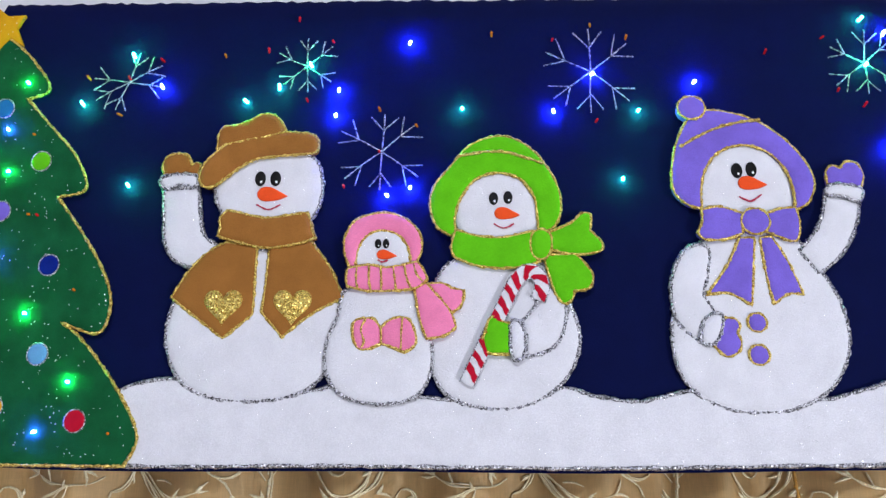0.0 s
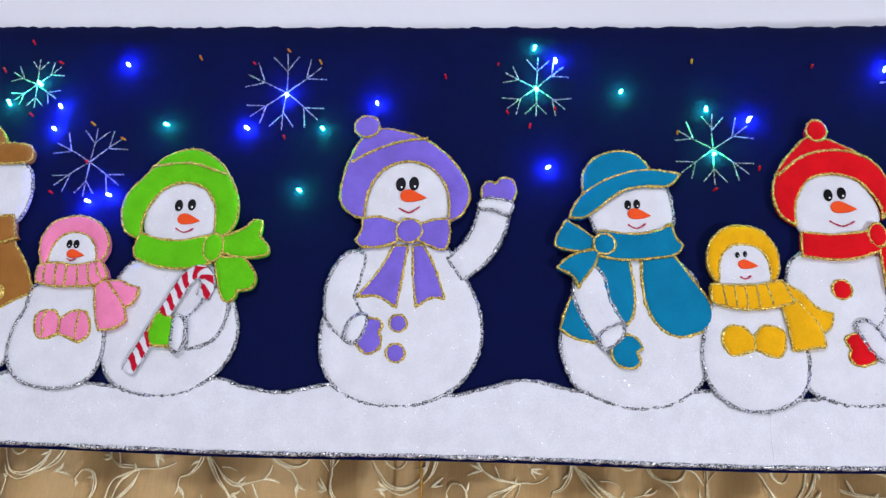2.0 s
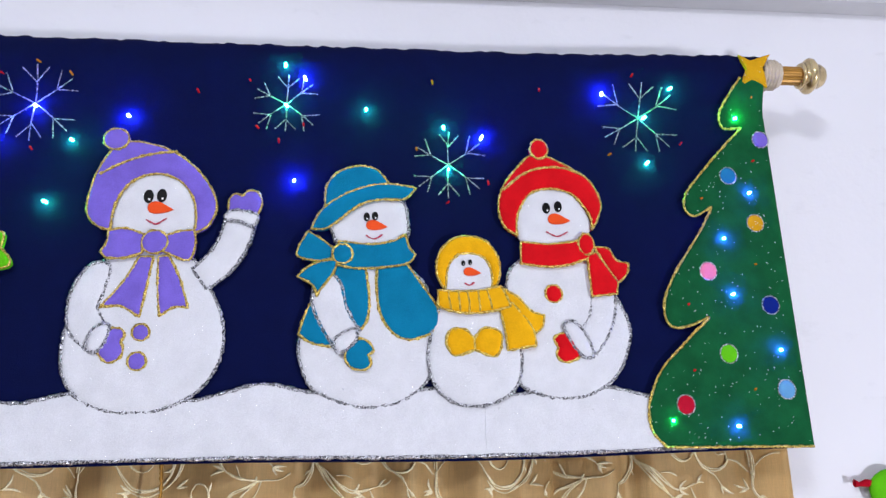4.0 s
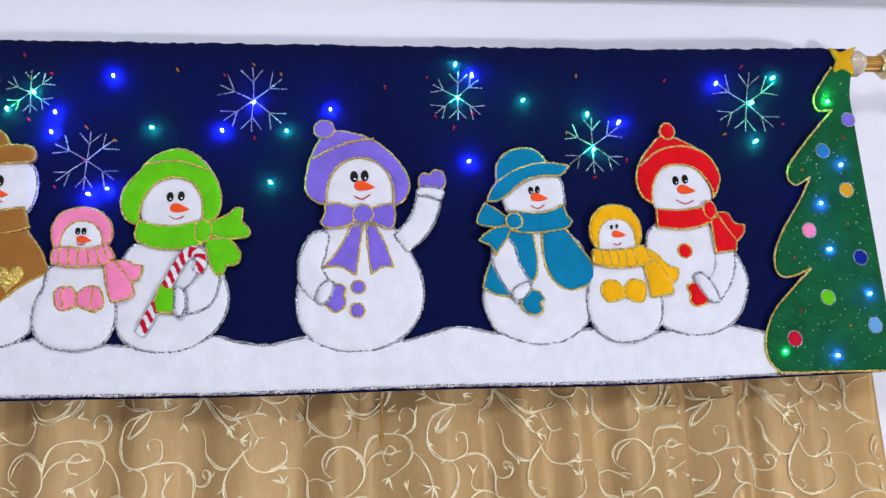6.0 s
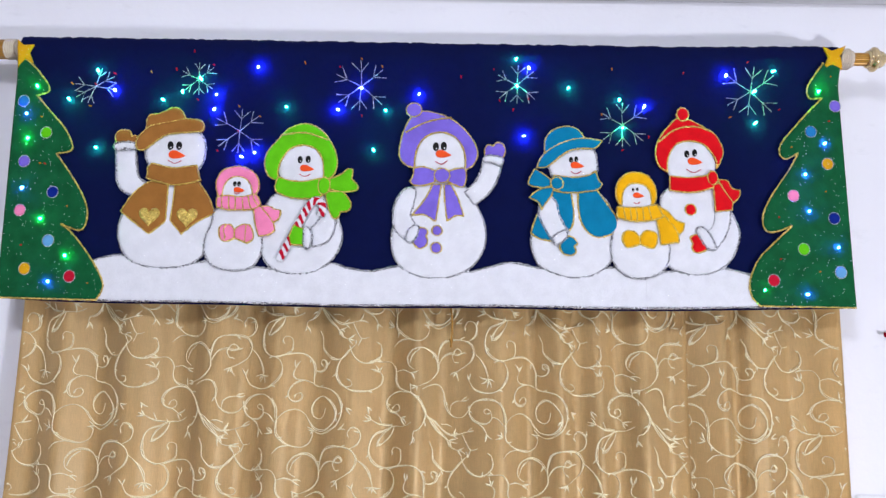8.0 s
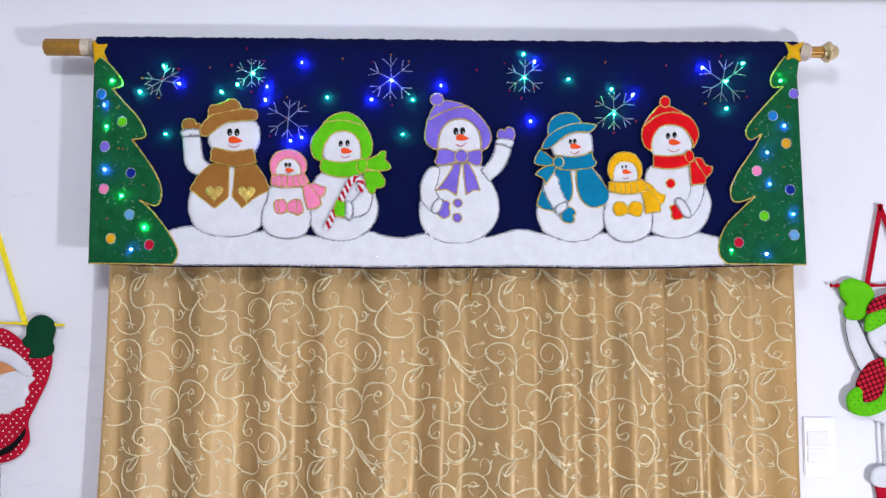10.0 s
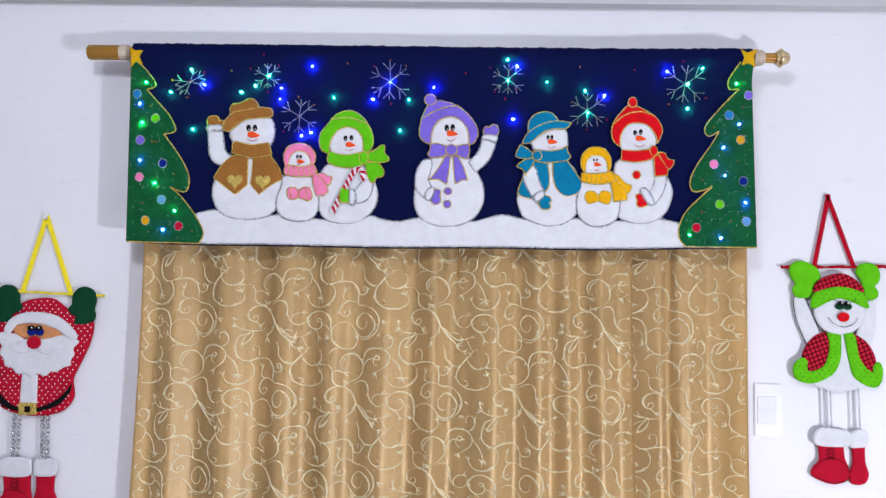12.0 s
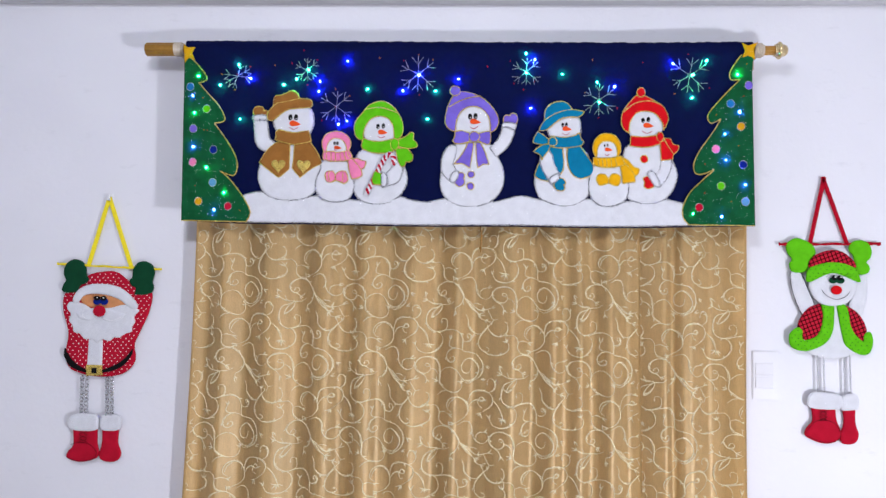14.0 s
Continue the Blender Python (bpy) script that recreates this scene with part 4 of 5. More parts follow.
piece(fig, 'hat_crown', [(-4.9, 20.2), (-4.9, 20.2), (-4.8, 22.5), (-3.6, 24.1), (-1.6, 24.8), (0.2, 24.5), (1.3, 23.3), (1.7, 22.4), (1.7, 22.4), (-1.5, 21.9)], felt_teal, gold_glitter, 4)
piece(fig, 'hat_brim', [(-6.2, 17.8), (-6.2, 17.8), (-5.5, 19.4), (-4.4, 20.6), (-2.7, 21.7), (-0.3, 22.6), (2, 22.8), (4.4, 22.4), (4.4, 22.4), (3.2, 21.2), (0.9, 21.1), (-0.9, 20.7), (-2.3, 19.8), (-3.8, 18.5), (-4.9, 17.8)], felt_teal, gold_glitter, 5)
piece(fig, 'cape_panel', [(-3.6, 14), (-3.6, 14), (-0.7, 13.9), (-0.7, 13.9), (-0.3, 10.8), (-0.4, 8.8), (-1.2, 7.4), (-3.7, 5.8), (-3.7, 5.8), (-5.7, 6.1), (-7.1, 7), (-7.1, 7), (-6.4, 9.3), (-5.2, 11.9)], felt_teal, gold_glitter, 3)
piece(fig, 'cape_panel', [(0.5, 13.9), (0.5, 13.9), (3.5, 14.2), (3.5, 14.2), (5.2, 11.8), (6.5, 9.8), (6.7, 8.1), (5.8, 7.1), (5.8, 7.1), (3.8, 6.5), (2.1, 7.2), (0.9, 9.1), (0.5, 11.4)], felt_teal, gold_glitter, 3)
piece(fig, 'arm', [(-3.9, 13.1), (-3, 11.9), (-2.4, 9.6), (-1.2, 7.4), (-1.2, 7.4), (-3, 5.1), (-3, 5.1), (-4, 6.2), (-5.3, 8.4), (-5.9, 10.4), (-5.6, 12.5), (-4.8, 13.4)], white_felt, silver_glitter, 4)
piece(fig, 'scarf_tail', [(-6.5, 17.5), (-6.5, 17.5), (-5.2, 16.7), (-3.7, 15.5), (-3.7, 14.9), (-3.7, 14.9), (-5.1, 14.4), (-7.1, 14.7), (-7.6, 15.1), (-7.6, 15.1), (-7.3, 16.1)], felt_teal, gold_glitter, 5)
piece(fig, 'scarf_tail', [(-3.5, 14.5), (-3.5, 14.5), (-3.9, 13.1), (-5, 11.6), (-5.4, 10.7), (-5.4, 10.7), (-5.9, 11.9), (-7.4, 12.7), (-7.4, 12.7), (-6.5, 13.6), (-5.1, 14.3)], felt_teal, gold_glitter, 6)
piece(fig, 'scarf', [(-3.4, 16.5), (-3.4, 16.5), (-0.2, 16.2), (2.1, 16.6), (3.3, 17.3), (3.3, 17.3), (3.7, 15.9), (4.3, 15.2), (4.3, 15.2), (3.6, 14.3), (0.9, 13.8), (-1.9, 13.7), (-3.5, 14.1), (-3.5, 14.1)], felt_teal, gold_glitter, 5)
piece(fig, 'scarf_knot', oval(-3.0, 15.1, 1.00, 1.00), felt_teal, gold_glitter, 7)
piece(fig, 'mitten', [(-2.5, 5.1), (-2.5, 5.1), (-1.8, 6.2), (-0.9, 6.5), (-0.1, 6), (0.3, 5.3), (0.3, 5.3), (-0.3, 4.9), (-0.3, 4.9), (0, 4.1), (-0.6, 3.5), (-1.7, 3.6), (-2.4, 4.3)], felt_teal, gold_glitter, 5)
piece(fig, 'cuff', [(-3.5, 6.5), (-2.3, 7.3), (-1.5, 7.4), (-1.4, 6.5), (-2, 5.7), (-3, 5.1), (-3.5, 5.5)], white_felt, silver_glitter, 6)

fig = figure(0.347, 1.665, 'snowman_applique', 'small white felt snowman in a yellow hat, scarf and mittens')
piece(fig, 'body', [(-3.5, 9.5), (-4.3, 7), (-4.6, 4.7), (-4.1, 2.3), (-2.4, 0.5), (0, 0), (2.5, 0.6), (4.2, 2.1), (4.7, 4.9), (4.1, 7.1), (3.6, 9.7), (-0.1, 10.5)], white_felt, silver_glitter, 3)
piece(fig, 'head', [(-3, 11.9), (-2.9, 13.9), (-1.8, 15.4), (-0.2, 15.7), (1.3, 15.1), (2.2, 13.4), (1.9, 11.5), (-0.6, 11), (-2.9, 11.4)], white_felt, None, 4)
face(fig, (-1.0, 14.3), (-0.3, 14.4), 0.20, (-0.1, 13.4), 0.9, (-0.9, 12.2), (0.1, 12.3), 5)
piece(fig, 'hat', [(-3, 11.7), (-3, 11.7), (-3.7, 13.3), (-3.4, 15.4), (-2, 16.9), (-0.2, 17.2), (1.5, 16.6), (2.6, 14.9), (2.7, 13.1), (2.2, 11.8), (2.2, 11.8), (1.9, 11.9), (1.9, 11.9), (1.9, 13.4), (1.2, 14.9), (-0.3, 15.4), (-1.7, 15.1), (-2.6, 13.8), (-2.8, 11.9), (-2.8, 11.9)], felt_yellow, gold_glitter, 5)
piece(fig, 'scarf_tail', [(2.8, 11.8), (2.8, 11.8), (4.5, 10.8), (5.8, 9.4), (7.1, 9), (7.1, 9), (6.8, 7.7), (5.7, 7), (5.7, 7), (3.9, 9.7)], felt_yellow, gold_glitter, 5)
piece(fig, 'scarf_tail', [(2.5, 9.9), (2.5, 9.9), (3.9, 10.2), (3.9, 10.2), (5.8, 7.7), (6.1, 5.9), (6.1, 5.9), (4.9, 5.7), (3.3, 5.4), (3.3, 5.4), (3, 7.7)], felt_yellow, gold_glitter, 6)
piece(fig, 'scarf', [(-3.6, 11.4), (-3.6, 11.4), (-1.2, 11.3), (1.1, 11.5), (2.7, 11.9), (2.7, 11.9), (3.3, 10.8), (3.7, 9.8), (3.7, 9.8), (1.6, 9.3), (-0.6, 9.1), (-2.6, 9.4), (-3.6, 9.8), (-3.6, 9.8)], felt_yellow, gold_glitter, 7)
line(fig, 'scarf_rib', [(-2.6, 11.2), (-2.5, 10.3), (-2.3, 9.4)], gold_glitter, 0.10, 7.6)
line(fig, 'scarf_rib', [(-1.6, 11.2), (-1.5, 10.3), (-1.4, 9.3)], gold_glitter, 0.10, 7.6)
line(fig, 'scarf_rib', [(-0.7, 11.2), (-0.5, 10.2), (-0.5, 9.2)], gold_glitter, 0.10, 7.6)
line(fig, 'scarf_rib', [(0.4, 11.3), (0.5, 10.3), (0.6, 9.3)], gold_glitter, 0.10, 7.6)
line(fig, 'scarf_rib', [(1.3, 11.4), (1.6, 10.4), (1.8, 9.5)], gold_glitter, 0.10, 7.6)
piece(fig, 'mitten', [(-2.8, 6.4), (-2.4, 7.4), (-1.5, 7.6), (-0.7, 7.3), (0, 6.5), (0, 6.5), (0, 5.5), (0, 5.5), (-1, 5.1), (-2.1, 4.9), (-2.6, 5.6)], felt_yellow, gold_glitter, 5)
piece(fig, 'mitten', [(0, 6.5), (0, 6.5), (0.7, 7.5), (1.8, 7.6), (2.7, 7), (2.5, 5.4), (1.9, 4.8), (0.9, 5.1), (0, 5.5), (0, 5.5)], felt_yellow, gold_glitter, 5)

fig = figure(0.4375, 1.673, 'snowman_applique', 'white felt snowman in a red pompom hat and scarf')
piece(fig, 'body', [(-4.4, 13.8), (-5.6, 11.5), (-5.5, 6.9), (-4.8, 1.9), (-2.7, 0.4), (0, 0), (2.8, 0.5), (5.1, 2.1), (6.5, 4.6), (6.9, 7.1), (5.9, 10), (3.9, 13.4), (-0.3, 15.1)], white_felt, silver_glitter, 1)
piece(fig, 'head', [(-4.4, 17.5), (-4.3, 19.6), (-2.8, 21.7), (-0.6, 22.1), (1.9, 21.4), (3.3, 19.1), (3.4, 17.3), (1.4, 15.8), (-1.5, 15.3), (-3.7, 15.9)], white_felt, None, 2)
face(fig, (-1.15, 19.7), (0.1, 19.9), 0.42, (0.15, 18.5), 1.2, (-1.3, 17.1), (1.0, 17.1), 3)
piece(fig, 'hat', [(-4.3, 16.6), (-4.3, 16.6), (-5.7, 17.7), (-6.2, 19.9), (-5.6, 22.1), (-4, 24.3), (-2.5, 25.7), (-1, 25.6), (1.3, 24.5), (3.6, 22.9), (4.7, 20.4), (4.2, 18.5), (3.6, 17.4), (3.6, 17.4), (3.4, 19.1), (1.7, 21.3), (-0.6, 21.9), (-2.7, 21.4), (-4, 19.6), (-4.4, 17.8)], felt_red, gold_glitter, 4)
line(fig, 'hat_band', [(-5.6, 21.6), (-3.8, 23.2), (-1.7, 24.1), (0.7, 24.2), (2.8, 23.5)], gold_glitter, 0.15, 4.9)
piece(fig, 'pompom', oval(-1.7, 26.3, 0.95, 1.10), felt_red, gold_glitter, 6)
piece(fig, 'arm', [(3.2, 10.8), (3.2, 10.8), (5.7, 11.1), (5.7, 11.1), (5.4, 8.2), (4.4, 5.8), (3, 4), (3, 4), (1.4, 6.3), (1.4, 6.3), (2.7, 8.1)], white_felt, silver_glitter, 2)
piece(fig, 'scarf_tail', [(3.7, 15.5), (3.7, 15.5), (5.2, 15.3), (5.9, 14.1), (7.2, 13.8), (7.2, 13.8), (6.9, 12.6), (5.9, 11.6), (5.9, 11.6)], felt_red, gold_glitter, 4)
piece(fig, 'scarf_tail', [(2.9, 14.5), (2.9, 14.5), (3.8, 14.9), (3.8, 14.9), (5.9, 11.7), (5.9, 11.7), (5.7, 10.5), (5.7, 10.5), (3.1, 10.2), (3.1, 10.2)], felt_red, gold_glitter, 5)
piece(fig, 'scarf', [(-4, 15.9), (-4, 15.9), (-1.4, 15.7), (1.5, 16), (2.5, 16.4), (2.5, 16.4), (3.1, 14.3), (3.1, 14.3), (0.8, 13.5), (-1.5, 13.3), (-4.1, 13.6), (-4.1, 13.6)], felt_red, gold_glitter, 5)
piece(fig, 'scarf_knot', oval(2.8, 15.7, 0.80, 1.15), felt_red, gold_glitter, 6)
piece(fig, 'button', oval(-0.8, 10.5, 0.85, 0.90), felt_red, gold_glitter, 3)
piece(fig, 'mitten', [(-1, 5.8), (-1, 5.8), (-0.5, 6.3), (0.7, 6.4), (1.4, 5.3), (1.7, 4.5), (1.1, 3.8), (-0.1, 3.5), (-0.8, 4.2), (-0.6, 4.9), (-0.6, 4.9)], felt_red, gold_glitter, 3)
piece(fig, 'cuff', [(0, 7.2), (1, 7.6), (2.1, 6.5), (2.9, 4.5), (2.2, 3.9), (1.1, 4.8), (0.4, 6.1)], white_felt, silver_glitter, 4)

fig = figure(0.614, 1.629, 'fir_tree_applique', 'green felt fir tree patch with gold edging and baubles')
edge = [(3.6, 39.6), (3.6, 39.6), (1.8, 36.8), (1.3, 35.3), (1.7, 34), (3.7, 34.1), (3.7, 34.1), (1.7, 32.1), (-1.3, 28.8), (-3.4, 26.2), (-3.7, 24.4), (-2.7, 23.6), (-0.7, 24.7), (-0.7, 24.7), (-2.3, 21.9), (-5.4, 17.4), (-6.9, 14.2), (-6.7, 11.9), (-5.1, 11.5), (-2.3, 12.6), (-2.3, 12.6), (-5.5, 9.6), (-7.9, 7.1), (-9.4, 3.8), (-9.3, 1.2), (-8, -0.4), (-8, -0.4)]
piece(fig, 'tree', edge + [(7.1, -0.5), (7.1, -0.5), (6.5, 40), (6.5, 40)], felt_tree, None, 1)
line(fig, 'gold_edging', edge + [(7, -0.4)], gold_glitter, 0.14, 1.4)
tree_of[True] = fig
piece(fig, 'star', [(a - 0.25, b) for a, b in [(4, 42.4), (4, 42.4), (5.3, 41.7), (5.3, 41.7), (7.7, 42.6), (7.7, 42.6), (6.6, 40.8), (6.6, 40.8), (7.1, 38.7), (7.1, 38.7), (5.3, 39.4), (5.3, 39.4), (3.9, 38.6), (3.9, 38.6), (4.7, 40.6), (4.7, 40.6)]], felt_star, None, 2.4)

fig = figure(-0.579, 1.612, 'fir_tree_applique', 'green felt fir tree patch with gold edging and baubles')
edge = [(-8.8, 40.2), (-8.8, 40.2), (-7, 38.7), (-4.8, 36), (-4.6, 34.7), (-6.4, 34), (-6.4, 34), (-4.2, 31.6), (-1.3, 28.5), (0.2, 25.9), (0.1, 24.6), (-2.2, 24.1), (-2.2, 24.1), (0.2, 21.1), (2.5, 17.7), (3.8, 14.8), (3.7, 12.3), (2.7, 11.4), (-0.3, 12.4), (-0.3, 12.4), (1.6, 11), (4.2, 8.1), (6.5, 4.8), (7.5, 2.4), (6.6, 0.2), (6.6, 0.2)]
piece(fig, 'tree', edge + [(-9.4, 0.2), (-9.4, 0.2), (-10.3, 40), (-10.3, 40)], felt_tree, None, 1)
line(fig, 'gold_edging', edge + [(-9.3, 0.3)], gold_glitter, 0.14, 1.4)
tree_of[False] = fig
piece(fig, 'star', [(-10.4, 43.5), (-10.4, 43.5), (-9.3, 42.6), (-9.3, 42.6), (-7.6, 42.7), (-7.6, 42.7), (-8.3, 41.3), (-8.3, 41.3), (-7.6, 39.6), (-7.6, 39.6), (-9, 40.2), (-9, 40.2), (-10.1, 38.8), (-10.1, 38.8), (-10.2, 41.1), (-10.2, 41.1)], felt_star, None, 2.4)

# ---- snowflakes ----
FLAKES = [(-0.549, 1.967, 0.034, 8), (-0.378, 1.983, 0.029, 0), (-0.304, 1.894, 0.041, 0), (-0.107, 1.975, 0.045, 0), (0.151, 1.982, 0.036, 0), (0.324, 1.916, 0.040, -3), (0.536, 1.977, 0.045, -8)]
rng = random.Random(12)
for cx, cz, r, rot in FLAKES:
    cz += 0.0035
    bm = bmesh.new()
    for k, a in enumerate((75, 32, -8, -108, 212, 172) if rot == 8 else (90, 42, -38, -90, 220, 155)):
        a = radians(a + (0 if rot == 8 else rot) + rng.uniform(-4, 4))
        ln = r * (0.92 if k % 3 == 0 else 1.03) * rng.uniform(0.95, 1.05)
        d, s = Vector((math.cos(a), math.sin(a))), Vector((-math.sin(a), math.cos(a)))
        c = Vector((cx, cz))
        strokes = [[c, c + d * ln * 0.5 + s * rng.uniform(-0.001, 0.001), c + d * ln]]
        for side in (-1, 1):
            root = c + d * ln * 0.56
            strokes.append([root, root + d * ln * 0.36 + s * side * ln * rng.uniform(0.26, 0.36)])
        for st in strokes:
            bead(bm, smooth_line(st, False, 0.0016), 0.0, 0.00065, 0, False, rng, 4)
    part("snowflake", bm, silver_glitter, banner, "silver glitter snowflake")

# ---- baubles on the trees ----
ORN = [(0.671, 1.956, 'purple'), (0.629, 1.912, 'sky'), (0.653, 1.858, 'yellow'), (0.595, 1.804, 'pink'), (0.658, 1.768, 'navy'), (0.607, 1.717, 'green'), (0.663, 1.681, 'pale'), (0.557, 1.666, 'red'), (-0.662, 1.942, 'sky'), (-0.619, 1.888, 'green'), (-0.650, 1.839, 'purple'), (-0.598, 1.788, 'navy'), (-0.648, 1.757, 'pink'), (-0.597, 1.708, 'pale'), (-0.630, 1.662, 'yellow'), (-0.557, 1.651, 'red')]
TINT = {"purple": felt_purple, "sky": felt_sky, "yellow": felt_star, "pink": felt_pink, "navy": felt_navy, "green": felt_green, "pale": felt_pale, "red": felt_crimson}
for x, z, tint in ORN:
    x -= 0.002 if x < 0 else 0.0
    bm = bmesh.new()
    ring = smooth_line(oval(x, z, 0.0092, 0.0098), step=0.0018)
    slab(bm, ring, -0.0004, front_of(2))
    bead(bm, ring, front_of(2) + 0.001, 0.0007, 1)
    part("bauble", bm, [TINT[tint], silver_glitter], tree_of[x > 0]["body"], "round felt bauble with silver rim")

# ---- the cloth's top swells over the rod, most at one end ----
def swell(x, z):
    s = min(1.0, max(0.0, (z - 1.985) / 0.05))
    e = min(1.0, max(0.0, (x - 0.40) / 0.28))
    return -(0.006 + 0.010 * e * e * (3 - 2 * e)) * s * s * (3 - 2 * s)


for ob in banner.children_recursive:
    for v in ob.data.vertices:
        v.co.y += swell(v.co.x, v.co.z)

# ---- string of lights ----
LED_G = [(-0.546, 1.998), (-0.59, 1.947), (-0.434, 1.949), (-0.403, 1.964), (-0.374, 1.987), (-0.229, 1.94), (-0.065, 1.937), (-0.083, 1.869), (-0.538, 1.865), (0.149, 2.028), (0.151, 1.983), (0.236, 1.981), (0.319, 1.962), (0.324, 1.913), (0.572, 2.013), (0.542, 1.98), (0.541, 1.926), (0.645, 1.981), (0.543, 1.651), (-0.644, 1.968), (-0.65, 1.878), (-0.615, 1.744), (-0.569, 1.684)]
LED_B = [(-0.516, 1.965), (-0.346, 1.96), (-0.348, 1.934), (-0.279, 2.008), (-0.144, 1.937), (-0.106, 1.975), (-0.011, 1.966), (-0.298, 1.854), (-0.277, 1.861), (0.17, 2.014), (0.163, 1.897), (0.36, 1.951), (0.495, 2.006), (0.65, 1.892), (0.616, 1.84), (0.619, 1.779), (0.662, 1.721), (0.608, 1.645), (-0.657, 1.92), (-0.65, 1.794), (-0.592, 1.642)]
LED_R = [(-0.548, 1.974), (-0.518, 1.993), (-0.415, 2.002), (-0.386, 2.033), (-0.353, 2.01), (-0.376, 1.95), (-0.306, 1.897), (-0.338, 1.863), (-0.143, 2.01), (-0.104, 1.927), (0.058, 1.997), (0.112, 2.01), (0.122, 1.957), (0.17, 1.961), (0.145, 1.942), (0.425, 2.009), (0.529, 2.027), (0.58, 1.949), (0.659, 1.93), (0.366, 1.899), (0.323, 1.876), (-0.617, 1.835), (-0.641, 1.7), (0.57, 1.768), (0.569, 1.7)]
LED_A = [(-0.587, 1.974), (-0.554, 1.936), (-0.457, 1.997), (-0.307, 1.94), (-0.272, 1.923), (-0.201, 2.016), (-0.107, 2.024), (-0.073, 2.012), (-0.631, 1.915), (-0.625, 1.836), (-0.574, 1.765), (-0.529, 1.641), (0.307, 2.014), (0.29, 1.936), (0.5, 1.935), (0.665, 2.005), (0.596, 1.885), (0.647, 1.812), (0.63, 1.681)]
lights = tagged(new("light_string"), "string of small coloured lights pushed through the banner", "string lights")


def bulb_mesh(mat):
    bm = bmesh.new()
    rings = []
    for y, r in ((0.004, 0.0011), (-0.0020, 0.0013), (-0.0032, 0.0009)):
        rings.append([bm.verts.new((r * math.cos(math.pi * k / 3), y, r * math.sin(math.pi * k / 3))) for k in range(6)])
    for a, b in zip(rings, rings[1:]):
        for k in range(6):
            bm.faces.new((a[k], a[(k + 1) % 6], b[(k + 1) % 6], b[k])).smooth = True
    bm.faces.new(rings[-1][::-1])
    bmesh.ops.recalc_face_normals(bm, faces=bm.faces[:])
    me = bpy.data.meshes.new("bulb")
    bm.to_mesh(me)
    bm.free()
    me.materials.append(mat)
    return me


rng = random.Random(3)
for spots, mat, label in ((LED_G, light_green, "lit green bulb"), (LED_B, light_blue, "lit blue bulb"), (LED_R, light_red, "faint red bulb"), (LED_A, light_amber, "faint amber bulb")):
    mesh = bulb_mesh(mat)
    for x, z in spots:
        ob = tagged(new("bulb", mesh), label)
        ob.parent = lights
        on_tree = abs(x) > 0.56 and z < 2.0
        ob.matrix_basis = pose(x, (-0.0042 if on_tree else -0.0025) + swell(x, z), z, rng.uniform(-14, 14), 0, rng.uniform(-14, 14))
bm = bmesh.new()
bead(bm, smooth_line([(-0.65, 1.70), (-0.62, 1.95), (-0.4, 1.99), (-0.1, 1.97), (0.2, 1.99), (0.5, 1.97), (0.64, 1.95), (0.64, 1.70)], False, 0.02), 0.0075, 0.0008, 0, False)
part("wire", bm, wire_black, lights, "thin dark wire behind the cloth")

# ---- hanging dolls ----
def chain(bm, xa, za, xb, zb, y, mat, k0=1.0):
    n = int(abs(za - zb) / (0.0055 * k0))
    for i in range(n):
        s = (i + 0.5) / n
        cx, cz = xa + (xb - xa) * s, za + (zb - za) * s
        rings = []
        for k in range(8):
            a = 2 * math.pi * k / 8
            ring = []
            for q in range(4):
                b = math.pi / 4 + math.pi / 2 * q
                r = 1 + 0.28 * math.cos(b)
                u, w, v = 0.0028 * k0 * r * math.cos(a), 0.0038 * k0 * r * math.sin(a), 0.0007 * k0 * math.sin(b)
                ring.append(bm.verts.new((cx + u, y + v, cz + w) if i % 2 else (cx + v * 2 + 0.35 * u, y + u, cz + w)))
            rings.append(ring)
        for k in range(8):
            for q in range(4):
                f = bm.faces.new((rings[k][q], rings[k][(q + 1) % 4], rings[(k + 1) % 8][(q + 1) % 4], rings[(k + 1) % 8][q]))
                f.material_index, f.smooth = mat, True


def inside(p, poly):
    hit = False
    for a, b in zip(poly, poly[1:] + poly[:1]):
        if (a.y > p.y) != (b.y > p.y) and p.x < a.x + (p.y - a.y) * (b.x - a.x) / (b.y - a.y):
            hit = not hit
    return hit


